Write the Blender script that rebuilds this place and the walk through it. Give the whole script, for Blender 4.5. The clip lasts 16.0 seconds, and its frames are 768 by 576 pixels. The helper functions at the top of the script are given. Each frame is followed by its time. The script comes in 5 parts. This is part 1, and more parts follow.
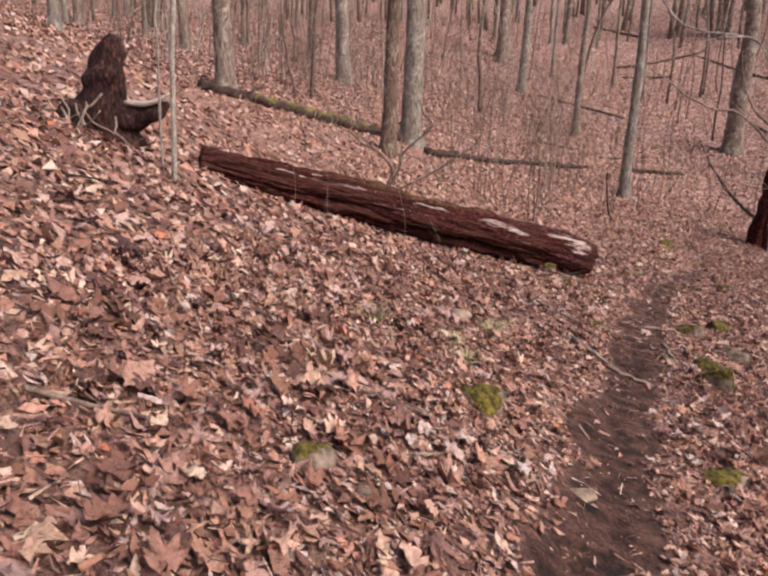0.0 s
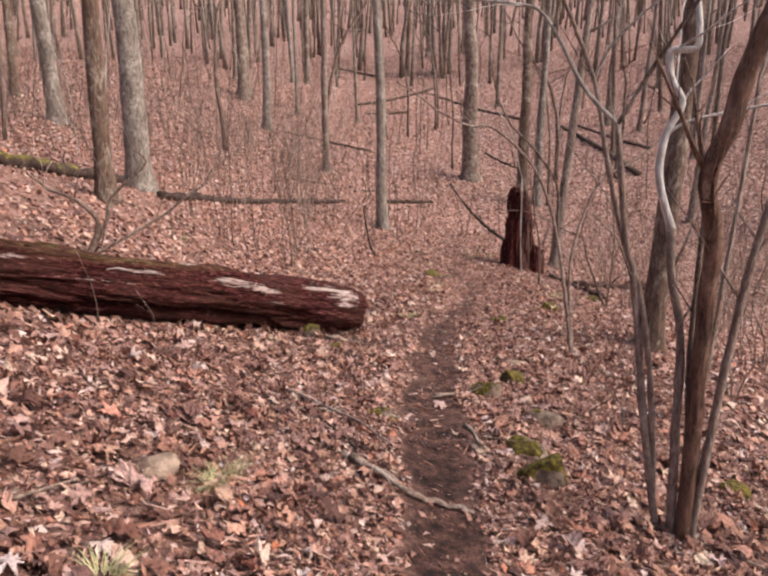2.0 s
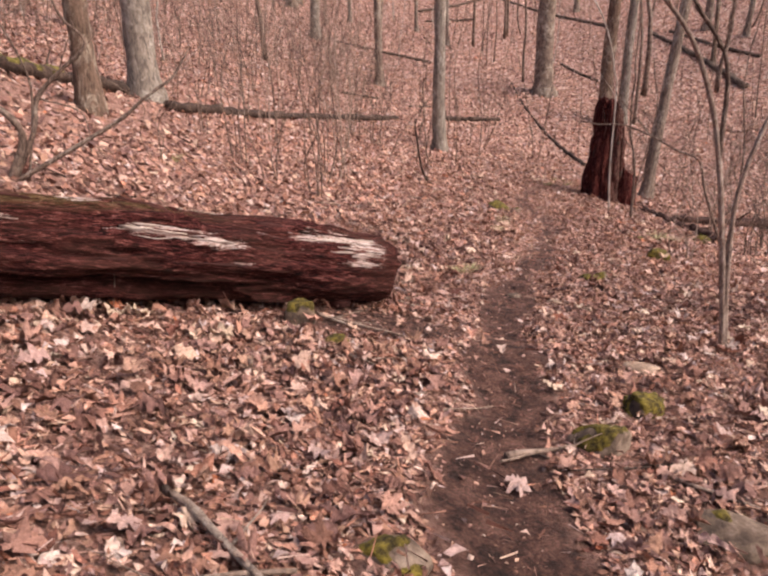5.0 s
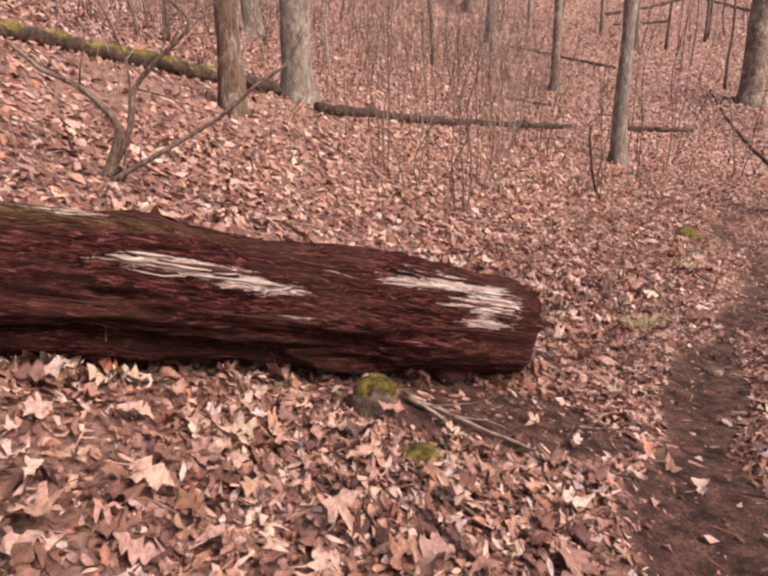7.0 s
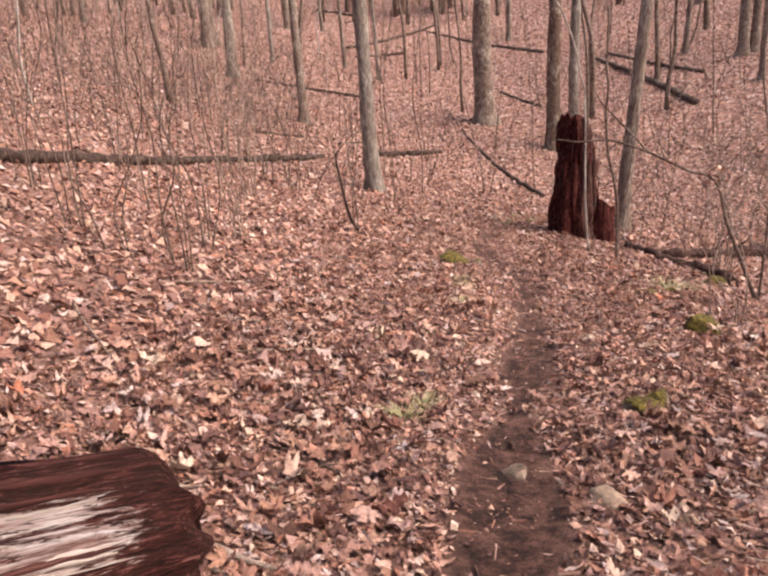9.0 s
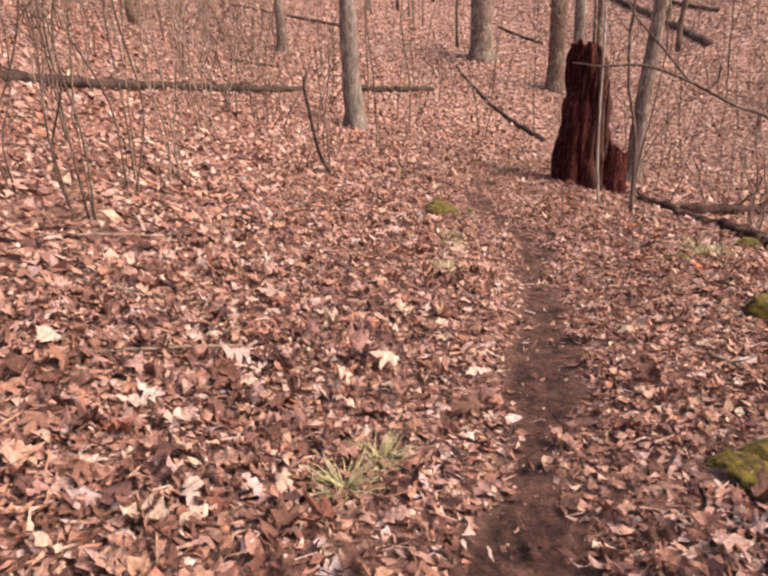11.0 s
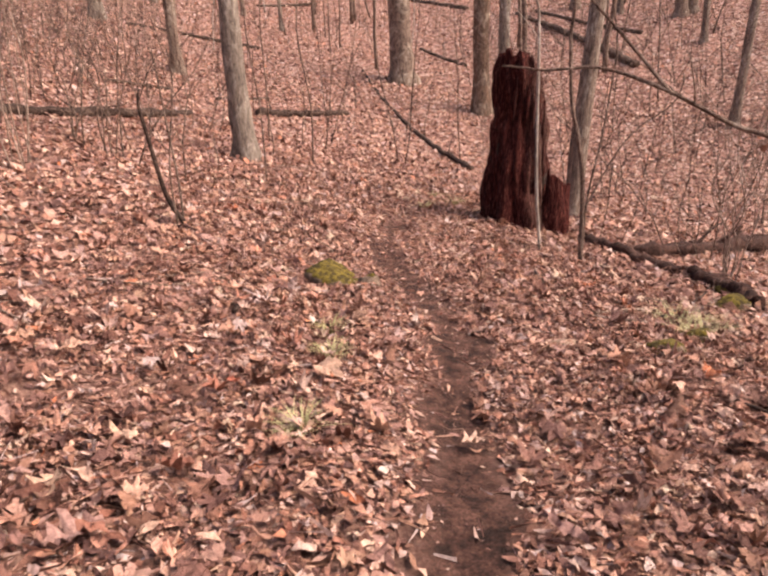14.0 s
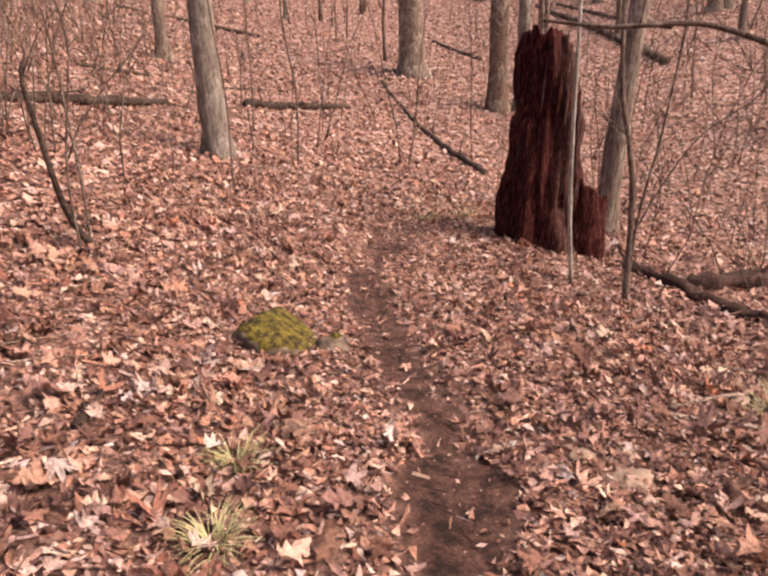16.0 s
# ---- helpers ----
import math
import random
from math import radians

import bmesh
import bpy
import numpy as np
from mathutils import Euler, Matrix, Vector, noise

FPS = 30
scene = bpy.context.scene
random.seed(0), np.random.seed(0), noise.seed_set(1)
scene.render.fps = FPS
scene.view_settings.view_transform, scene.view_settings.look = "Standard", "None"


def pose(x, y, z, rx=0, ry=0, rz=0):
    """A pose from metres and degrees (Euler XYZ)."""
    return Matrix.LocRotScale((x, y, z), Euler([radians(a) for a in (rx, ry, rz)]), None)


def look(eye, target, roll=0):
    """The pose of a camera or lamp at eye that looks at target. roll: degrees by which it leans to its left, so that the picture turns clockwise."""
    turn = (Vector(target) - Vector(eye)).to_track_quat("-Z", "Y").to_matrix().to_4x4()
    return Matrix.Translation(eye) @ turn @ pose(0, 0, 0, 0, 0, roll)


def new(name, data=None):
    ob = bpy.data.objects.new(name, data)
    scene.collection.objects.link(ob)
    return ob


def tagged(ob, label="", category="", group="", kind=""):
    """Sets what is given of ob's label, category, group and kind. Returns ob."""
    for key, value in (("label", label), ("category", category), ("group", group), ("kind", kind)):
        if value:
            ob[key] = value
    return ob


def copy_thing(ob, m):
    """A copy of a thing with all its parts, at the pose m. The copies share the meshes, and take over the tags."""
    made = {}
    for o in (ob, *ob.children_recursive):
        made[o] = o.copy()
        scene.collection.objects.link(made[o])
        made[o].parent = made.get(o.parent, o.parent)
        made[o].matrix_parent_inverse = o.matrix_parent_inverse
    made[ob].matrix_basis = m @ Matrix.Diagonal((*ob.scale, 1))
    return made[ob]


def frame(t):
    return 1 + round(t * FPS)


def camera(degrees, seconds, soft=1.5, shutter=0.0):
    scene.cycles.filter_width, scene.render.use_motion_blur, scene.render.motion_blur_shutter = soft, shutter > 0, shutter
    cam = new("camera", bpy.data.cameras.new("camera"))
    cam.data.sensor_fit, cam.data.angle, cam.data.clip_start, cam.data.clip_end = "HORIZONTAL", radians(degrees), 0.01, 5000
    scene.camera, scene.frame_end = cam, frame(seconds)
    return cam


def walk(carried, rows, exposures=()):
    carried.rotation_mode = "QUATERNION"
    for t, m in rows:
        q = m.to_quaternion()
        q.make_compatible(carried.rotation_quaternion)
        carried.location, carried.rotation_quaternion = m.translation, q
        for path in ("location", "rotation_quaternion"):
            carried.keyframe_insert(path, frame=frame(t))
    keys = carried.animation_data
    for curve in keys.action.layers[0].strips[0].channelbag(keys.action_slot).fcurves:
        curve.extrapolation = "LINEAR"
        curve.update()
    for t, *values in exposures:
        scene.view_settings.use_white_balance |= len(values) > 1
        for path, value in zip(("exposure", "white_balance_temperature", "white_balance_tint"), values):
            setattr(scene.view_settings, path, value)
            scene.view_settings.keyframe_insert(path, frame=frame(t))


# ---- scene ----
import collections

cam = camera(62.3, 16.0, soft=2.4)
PATH = [
    (0, (0.036, -0.055, 1.281), (0.035, 1.87, 0.737), 2.4),
    (0.5, (0.126, 0.415, 1.195), (0.279, 2.335, 0.657), 0.0),
    (1, (0.29, 0.882, 1.174), (0.744, 2.767, 0.683), -1.0),
    (1.5, (0.434, 1.369, 1.151), (1.081, 3.211, 0.716), -1.1),
    (2, (0.659, 1.857, 1.13), (1.346, 3.69, 0.719), -0.0),
    (2.5, (0.8, 2.405, 1.037), (1.501, 4.233, 0.626), -0.5),
    (3, (0.95, 2.835, 1.007), (1.583, 4.682, 0.575), -2.0),
    (3.5, (1.269, 3.25, 0.936), (1.871, 5.093, 0.445), 1.6),
    (3.7, (1.331, 3.409, 0.918), (1.93, 5.246, 0.404), 2.9),
    (5.8, (2.034, 4.801, 0.687), (2.472, 6.639, 0.032), -2.2),
    (6, (2.102, 4.945, 0.691), (2.531, 6.788, 0.044), -1.9),
    (6.5, (2.095, 5.25, 0.676), (2.426, 7.134, 0.092), 0.3),
    (7, (2.178, 5.596, 0.565), (2.177, 7.503, -0.038), -0.4),
    (7.5, (2.424, 6.068, 0.517), (2.367, 7.976, -0.078), -3.2),
    (8, (2.509, 6.481, 0.488), (2.94, 8.362, -0.039), -2.6),
    (8.5, (2.704, 6.839, 0.424), (3.289, 8.674, -0.117), -2.6),
    (9, (2.965, 7.15, 0.39), (3.608, 8.972, -0.129), -3.7),
    (9.2, (3.041, 7.287, 0.357), (3.757, 9.084, -0.152), -4.1),
    (11.3, (3.808, 8.575, 0.091), (4.454, 10.337, -0.601), -2.1),
    (11.5, (3.953, 8.647, 0.099), (4.609, 10.413, -0.572), -3.0),
    (12, (4.12, 8.98, 0.05), (5.011, 10.656, -0.582), -2.5),
    (12.5, (4.181, 9.365, 0.04), (5.141, 11.002, -0.591), 0.4),
    (13, (4.551, 9.625, -0.018), (5.292, 11.366, -0.664), -3.3),
    (13.5, (4.746, 10.006, -0.048), (5.565, 11.727, -0.654), -4.0),
    (14, (4.944, 10.295, -0.094), (5.789, 12.001, -0.709), -2.2),
    (14.5, (5.199, 10.591, -0.118), (5.983, 12.321, -0.744), -1.4),
    (15, (5.282, 11.014, -0.163), (6.019, 12.764, -0.79), -2.8),
    (15.5, (5.644, 11.37, -0.243), (6.312, 13.145, -0.876), -6.5),
    (16, (5.907, 11.722, -0.243), (6.724, 13.439, -0.864), -1.1),
]
EXPOSURES = [(0, 0.43, 6250, 8.5), (1.5, 0.57, 6300, 8.5), (3.5, 0.74, 6450, 10), (7, 0.74, 6750, 13.5), (9, 0.91, 6700, 12), (12.5, 0.95, 7250, 17.5), (16, 0.92, 7250, 16.5)]
walk(cam, [(t, look(eye, target, roll)) for t, eye, target, roll in PATH], EXPOSURES)

# ---- world and light ----
SUN_TO = Vector((0.75, -0.45, 0.95)).normalized()
world = bpy.data.worlds.new("world")
scene.world = world
world.use_nodes = True
wn = world.node_tree.nodes
sky = wn.new("ShaderNodeTexSky")
sky.sky_type = "NISHITA"
sky.sun_disc = False
sky.sun_elevation = math.asin(SUN_TO.z)
sky.sun_rotation = math.atan2(SUN_TO.x, SUN_TO.y)
sky.air_density, sky.dust_density, sky.ozone_density = 1.0, 6.0, 1.0
wn["Background"].inputs["Strength"].default_value = 0.15
world.node_tree.links.new(sky.outputs["Color"], wn["Background"].inputs["Color"])
sun_data = bpy.data.lights.new("sun", "SUN")
sun_data.energy, sun_data.angle, sun_data.color = 2.75, radians(40), (1.0, 0.95, 0.88)
sun = new("sun", sun_data)
sun.matrix_world = look(SUN_TO * 60, (0, 0, 0))

# ---- terrain shape ----
CENTRES = [(x, y, 45.0) for x in (-45, 0, 45) for y in (0, 45, 90)]
CENTRES += [(x, y, 14.0) for x in (-9, 4, 17) for y in (0, 13, 26, 39)]
CENTRES += [(x, y, 4.5) for x, y in ((-3, 6), (1, 4), (4, 5), (3, 9), (7, 8), (6, 13), (10, 16), (1, 14), (8, 11), (3, 12))]
SWELL = [12.019, -0.009, 0.107, 0.439, -1.958, -1.614, -4.11, -2.581, -3.728, -4.855, 2.303, -2.418, 1.184, 0.234, -0.253,
         -1.176, 0.387, -0.574, -1.291, 3.055, -6.685, -0.537, -2.438, -3.497, 0.141, -0.533, 0.568, -0.705, 1.232, -0.75, 0.482,
         0.607, 0.887, -0.561]
TRAIL = np.array([(-1.2, -4.0), (-0.3, -1.6), (0.35, 0.4), (0.92, 1.95), (1.35, 3.2), (1.78, 4.1), (2.33, 5.3), (2.75, 6.35), (3.3, 7.55),
                  (4.0, 8.9), (4.92, 10.3), (5.3, 10.85), (5.95, 11.75), (6.4, 12.5), (6.95, 13.3), (7.3, 14.3), (7.62, 15.5), (8.2, 16.7),
                  (9.2, 18.0), (10.4, 19.1), (11.8, 20.0), (14.0, 21.6), (17.0, 24.5)])


def lattice(ix, iy, seed):
    n = (ix * 374761393 + iy * 668265263 + seed * 974634777) & 0x7FFFFFFF
    n = ((n ^ (n >> 13)) * 1274126177) & 0x7FFFFFFF
    return ((n ^ (n >> 16)) & 0xFFFF) / 65535.0


def vnoise(x, y, seed=0):
    """Smooth noise from -1 to 1 on arrays."""
    x, y = np.asarray(x, float), np.asarray(y, float)
    ix, iy = np.floor(x).astype(np.int64), np.floor(y).astype(np.int64)
    fx, fy = x - ix, y - iy
    fx, fy = fx * fx * (3 - 2 * fx), fy * fy * (3 - 2 * fy)
    a, b = lattice(ix, iy, seed), lattice(ix + 1, iy, seed)
    c, d = lattice(ix, iy + 1, seed), lattice(ix + 1, iy + 1, seed)
    return 2 * ((a * (1 - fx) + b * fx) * (1 - fy) + (c * (1 - fx) + d * fx) * fy) - 1


def trail_distance(x, y, points=TRAIL):
    x, y = np.asarray(x, float), np.asarray(y, float)
    best = np.full(np.broadcast(x, y).shape, 1e9)
    for (ax, ay), (bx, by) in zip(points[:-1], points[1:]):
        dx, dy = bx - ax, by - ay
        s = np.clip(((x - ax) * dx + (y - ay) * dy) / (dx * dx + dy * dy), 0, 1)
        best = np.minimum(best, np.hypot(x - ax - s * dx, y - ay - s * dy))
    return best


def soil_amount(x, y):
    """1 on the worn earth of the trail and under the log's end, 0 on the leaf litter."""
    d = trail_distance(x, y) + 0.12 * vnoise(np.asarray(x) * 2.1, np.asarray(y) * 2.1, 5) + 0.05 * vnoise(np.asarray(x) * 6, np.asarray(y) * 6, 6)
    half = 0.285 - 0.055 * np.clip((np.asarray(y) - 8.5) / 2.0, 0, 1)
    path = np.clip((half - d) / 0.1, 0, 1) * np.clip((19.5 - np.asarray(y)) / 2.5, 0.5, 1)
    e = np.hypot((np.asarray(x) - 2.68) / 0.62, (np.asarray(y) - 8.12) / 0.42) + 0.3 * vnoise(np.asarray(x) * 4, np.asarray(y) * 4, 9)
    return np.maximum(path, np.clip((1.05 - e) / 0.35, 0, 1))


def height(x, y):
    x, y = np.asarray(x, float), np.asarray(y, float)
    z = SWELL[0] + SWELL[1] * x + SWELL[2] * y
    for k, (a, b, s) in zip(SWELL[3:], CENTRES):
        z = z + k * np.exp(-((x - a) ** 2 + (y - b) ** 2) / (2 * s * s))
    far = np.hypot(x - 4, y - 10)
    z = z + 0.125 * np.clip(far - 45, 0, 70) - 0.2 * np.maximum(far - 120, 0)
    z = z + 0.05 * vnoise(x * 0.9, y * 0.9, 1) + 0.02 * vnoise(x * 2.7, y * 2.7, 2) + 0.25 * vnoise(x * 0.13, y * 0.13, 3) * np.clip((far - 14) / 15, 0, 1)
    return z - 0.05 * np.exp(-((trail_distance(x, y) / 0.26) ** 2))


def ground_z(x, y):
    return float(height(np.array([x]), np.array([y]))[0])


# ---- materials ----
def material(name, rough=0.8):
    m = bpy.data.materials.new(name)
    m.use_nodes = True
    nodes, links = m.node_tree.nodes, m.node_tree.links
    bsdf = nodes["Principled BSDF"]
    bsdf.inputs["Roughness"].default_value = rough
    bsdf.inputs["Specular IOR Level"].default_value = 0.25
    return m, nodes, links, bsdf


def coords(nodes, links, scale, kind="Object"):
    tc, mp = nodes.new("ShaderNodeTexCoord"), nodes.new("ShaderNodeMapping")
    mp.inputs["Scale"].default_value = scale
    links.new(tc.outputs[kind], mp.inputs["Vector"])
    return mp.outputs["Vector"]


def noise_tex(nodes, links, vector, scale, detail=4, rough=0.6, distort=0.0):
    n = nodes.new("ShaderNodeTexNoise")
    n.inputs["Scale"].default_value, n.inputs["Detail"].default_value = scale, detail
    n.inputs["Roughness"].default_value, n.inputs["Distortion"].default_value = rough, distort
    links.new(vector, n.inputs["Vector"])
    return n.outputs["Fac"]


def ramp(nodes, links, fac, stops):
    r = nodes.new("ShaderNodeValToRGB")
    els = r.color_ramp.elements
    while len(els) < len(stops):
        els.new(0.5)
    for e, (p, c) in zip(els, stops):
        e.position, e.color = p, (*c, 1)
    links.new(fac, r.inputs["Fac"])
    return r.outputs["Color"]


def mix(nodes, links, fac, a, b, blend="MIX"):
    n = nodes.new("ShaderNodeMix")
    n.data_type, n.blend_type = "RGBA", blend
    for value, socket in ((fac, n.inputs[0]), (a, n.inputs[6]), (b, n.inputs[7])):
        if isinstance(value, (int, float)):
            socket.default_value = value
        elif isinstance(value, tuple):
            socket.default_value = (*value, 1)
        else:
            links.new(value, socket)
    return n.outputs[2]


def bump(nodes, links, bsdf, fac, strength, distance):
    b = nodes.new("ShaderNodeBump")
    b.inputs["Strength"].default_value, b.inputs["Distance"].default_value = strength, distance
    links.new(fac, b.inputs["Height"])
    links.new(b.outputs["Normal"], bsdf.inputs["Normal"])


LEAF_STOPS = [(0.0, (0.105, 0.047, 0.038)), (0.2, (0.205, 0.094, 0.073)), (0.42, (0.318, 0.157, 0.121)), (0.62, (0.440, 0.238, 0.186)),
              (0.78, (0.530, 0.315, 0.258)), (0.9, (0.610, 0.410, 0.346)), (0.985, (0.700, 0.525, 0.455)), (1.0, (0.522, 0.171, 0.091))]


def leaf_material(name, single, stops=LEAF_STOPS):
    m, n, l, b = material(name, 0.62)
    if single:
        rnd = n.new("ShaderNodeObjectInfo").outputs["Random"]
    else:
        rnd = n.new("ShaderNodeNewGeometry").outputs["Random Per Island"]
    c = ramp(n, l, rnd, stops)
    spread = n.new("ShaderNodeMath")
    spread.operation = "MULTIPLY"
    spread.inputs[1].default_value = 23.7
    l.new(rnd, spread.inputs[0])
    part_of = n.new("ShaderNodeMath")
    part_of.operation = "FRACT"
    l.new(spread.outputs[0], part_of.inputs[0])
    tint = ramp(n, l, part_of.outputs[0], [(0.0, (0.86, 0.9, 1.0)), (0.35, (1.0, 1.0, 1.0)), (0.6, (1.04, 0.97, 0.9)), (0.8, (1.0, 1.05, 0.93)), (1.0, (1.08, 0.88, 0.8))])
    c = mix(n, l, 1.0, c, tint, "MULTIPLY")
    v = coords(n, l, (1, 1, 1))
    c = mix(n, l, 0.55, c, ramp(n, l, noise_tex(n, l, v, 55, 3), [(0.34, (0.42, 0.37, 0.35)), (0.6, (1.05, 1.05, 1.05))]), "MULTIPLY")
    l.new(c, b.inputs["Base Color"])
    bump(n, l, b, noise_tex(n, l, v, 60, 4, 0.7, 0.8), 0.8, 0.02)
    thin, both = n.new("ShaderNodeBsdfTranslucent"), n.new("ShaderNodeMixShader")
    l.new(c, thin.inputs["Color"])
    both.inputs["Fac"].default_value = 0.1
    l.new(b.outputs[0], both.inputs[1])
    l.new(thin.outputs[0], both.inputs[2])
    l.new(both.outputs[0], n["Material Output"].inputs["Surface"])
    return m


def bark_material(name, dark, pale, lichen, streak=(9, 9, 1.6), moss=0.0):
    """Furrowed bark with blotches of pale lichen at two sizes."""
    m, n, l, b = material(name, 0.9)
    grain = noise_tex(n, l, coords(n, l, streak), 3.0, 8, 0.75, 0.4)
    u = coords(n, l, (1, 1, 0.55))
    crumbs = noise_tex(n, l, u, 16, 6, 0.75, 0.5)
    c = ramp(n, l, grain, [(0.38, dark), (0.62, pale)])
    c = mix(n, l, 0.5, c, ramp(n, l, crumbs, [(0.36, (0.45, 0.43, 0.42)), (0.62, (1.12, 1.12, 1.12))]), "MULTIPLY")
    wide = ramp(n, l, noise_tex(n, l, u, 2.6, 7, 0.75, 0.6), [(0.48, (0, 0, 0)), (0.6, (1, 1, 1))])
    c = mix(n, l, wide, c, mix(n, l, ramp(n, l, crumbs, [(0.42, (0.1, 0.1, 0.1)), (0.58, (0.8, 0.8, 0.8))]), c, lichen))
    c = mix(n, l, ramp(n, l, noise_tex(n, l, u, 9, 4, 0.7), [(0.62, (0, 0, 0)), (0.7, (0.9, 0.9, 0.9))]), c, lichen)
    if moss:
        green = ramp(n, l, noise_tex(n, l, u, 2.2, 6, 0.75), [(0.62 - moss, (0, 0, 0)), (0.78 - moss, (0.8, 0.8, 0.8))])
        c = mix(n, l, green, c, mix(n, l, 0.45, c, (0.16, 0.12, 0.04)))
    l.new(c, b.inputs["Base Color"])
    bump(n, l, b, grain, 1.0, 0.03)
    return m


def wood_material(name, stops, along=(1.2, 16, 16), rough=0.85, scale=2.4):
    m, n, l, b = material(name, rough)
    v = coords(n, l, along)
    grain = noise_tex(n, l, v, scale, 7, 0.7, 0.6)
    c = ramp(n, l, grain, stops)
    big = noise_tex(n, l, coords(n, l, (1, 1, 1)), 3.0, 3)
    c = mix(n, l, 0.6, c, ramp(n, l, big, [(0.35, (0.45, 0.42, 0.42)), (0.65, (1, 1, 1))]), "MULTIPLY")
    l.new(c, b.inputs["Base Color"])
    bump(n, l, b, grain, 1.0, 0.02)
    return m


def rotten_log_material():
    """Dark red fibrous wood; the attribute "bare" tells where the outer layer has split off pale wood."""
    m, n, l, b = material("rotten_log_wood", 0.9)
    b.inputs["Specular IOR Level"].default_value = 0.1
    grain = noise_tex(n, l, coords(n, l, (4.5, 32, 32)), 2.4, 9, 0.8, 0.6)
    fine = noise_tex(n, l, coords(n, l, (2.5, 55, 55)), 2.0, 4, 0.7, 0.3)
    c = ramp(n, l, grain, [(0.42, (0.004, 0.001, 0.001)), (0.495, (0.036, 0.0072, 0.0066)), (0.57, (0.12, 0.03, 0.026)), (0.65, (0.38, 0.18, 0.15))])
    big = noise_tex(n, l, coords(n, l, (0.8, 2, 2)), 2.0, 4)
    c = mix(n, l, ramp(n, l, big, [(0.45, (0, 0, 0)), (0.6, (1, 1, 1))]), c, mix(n, l, 0.35, c, (0.08, 0.036, 0.026)))
    olive = n.new("ShaderNodeAttribute")
    olive.attribute_name = "mossy"
    spot = n.new("ShaderNodeMath")
    spot.operation = "MULTIPLY"
    l.new(olive.outputs["Fac"], spot.inputs[0])
    l.new(ramp(n, l, noise_tex(n, l, coords(n, l, (2.5, 9, 9)), 2.2, 6, 0.75), [(0.4, (0, 0, 0)), (0.5, (0.9, 0.9, 0.9))]), spot.inputs[1])
    c = mix(n, l, spot.outputs[0], c, ramp(n, l, fine, [(0.36, (0.03, 0.014, 0.008)), (0.5, (0.13, 0.085, 0.03)), (0.64, (0.32, 0.23, 0.12))]))
    mask = n.new("ShaderNodeAttribute")
    mask.attribute_name = "bare"
    add = n.new("ShaderNodeMath")
    add.operation = "MULTIPLY_ADD"
    l.new(noise_tex(n, l, coords(n, l, (5.0, 34, 34)), 1.7, 6, 0.75, 0.4), add.inputs[0])
    add.inputs[1].default_value = 1.5
    l.new(mask.outputs["Fac"], add.inputs[2])
    pale = ramp(n, l, fine, [(0.38, (0.22, 0.11, 0.09)), (0.5, (0.55, 0.39, 0.35)), (0.62, (0.84, 0.73, 0.69))])
    cut = n.new("ShaderNodeMapRange")
    cut.inputs["From Min"].default_value, cut.inputs["From Max"].default_value = 1.38, 1.5
    l.new(add.outputs[0], cut.inputs["Value"])
    c = mix(n, l, cut.outputs["Result"], c, pale)
    l.new(c, b.inputs["Base Color"])
    bump(n, l, b, grain, 1.0, 0.035)
    return m


def standing_rot_material():
    """Near-black red rot with upright fibres; the attribute "weathered" tells where a grey-brown outer face still
    stands, coloured paler as the stump's lit side.
    """
    m, n, l, b = material("rotten_standing_wood", 0.9)
    b.inputs["Specular IOR Level"].default_value = 0.1
    grain = noise_tex(n, l, coords(n, l, (26, 26, 3.2)), 2.4, 8, 0.78, 0.5)
    c = ramp(n, l, grain, [(0.4, (0.006, 0.0014, 0.0013)), (0.5, (0.045, 0.0085, 0.0075)), (0.58, (0.12, 0.03, 0.024)), (0.68, (0.3, 0.14, 0.11))])
    old_lit = ramp(n, l, grain, [(0.38, (0.022, 0.008, 0.007)), (0.49, (0.105, 0.05, 0.04)), (0.58, (0.2, 0.115, 0.092)), (0.68, (0.42, 0.3, 0.25))])
    tell = n.new("ShaderNodeAttribute")
    tell.attribute_name = "weathered"
    patch = ramp(n, l, noise_tex(n, l, coords(n, l, (3, 3, 1.2)), 2.0, 5, 0.7), [(0.4, (0.1, 0.1, 0.1)), (0.55, (1, 1, 1))])
    where = n.new("ShaderNodeMath")
    where.operation = "MULTIPLY"
    l.new(tell.outputs["Fac"], where.inputs[0])
    l.new(patch, where.inputs[1])
    c = mix(n, l, where.outputs[0], c, old_lit)
    l.new(c, b.inputs["Base Color"])
    bump(n, l, b, grain, 1.0, 0.04)
    return m


def plain_noise(name, stops, scale, rough=0.9, relief=0.02, detail=6):
    m, n, l, b = material(name, rough)
    v = coords(n, l, (1, 1, 1))
    f = noise_tex(n, l, v, scale, detail, 0.65)
    c = ramp(n, l, f, stops)
    c = mix(n, l, 0.5, c, ramp(n, l, noise_tex(n, l, v, scale * 9, 3), [(0.3, (0.45, 0.45, 0.45)), (0.7, (1, 1, 1))]), "MULTIPLY")
    l.new(c, b.inputs["Base Color"])
    bump(n, l, b, f, 0.8, relief)
    return m


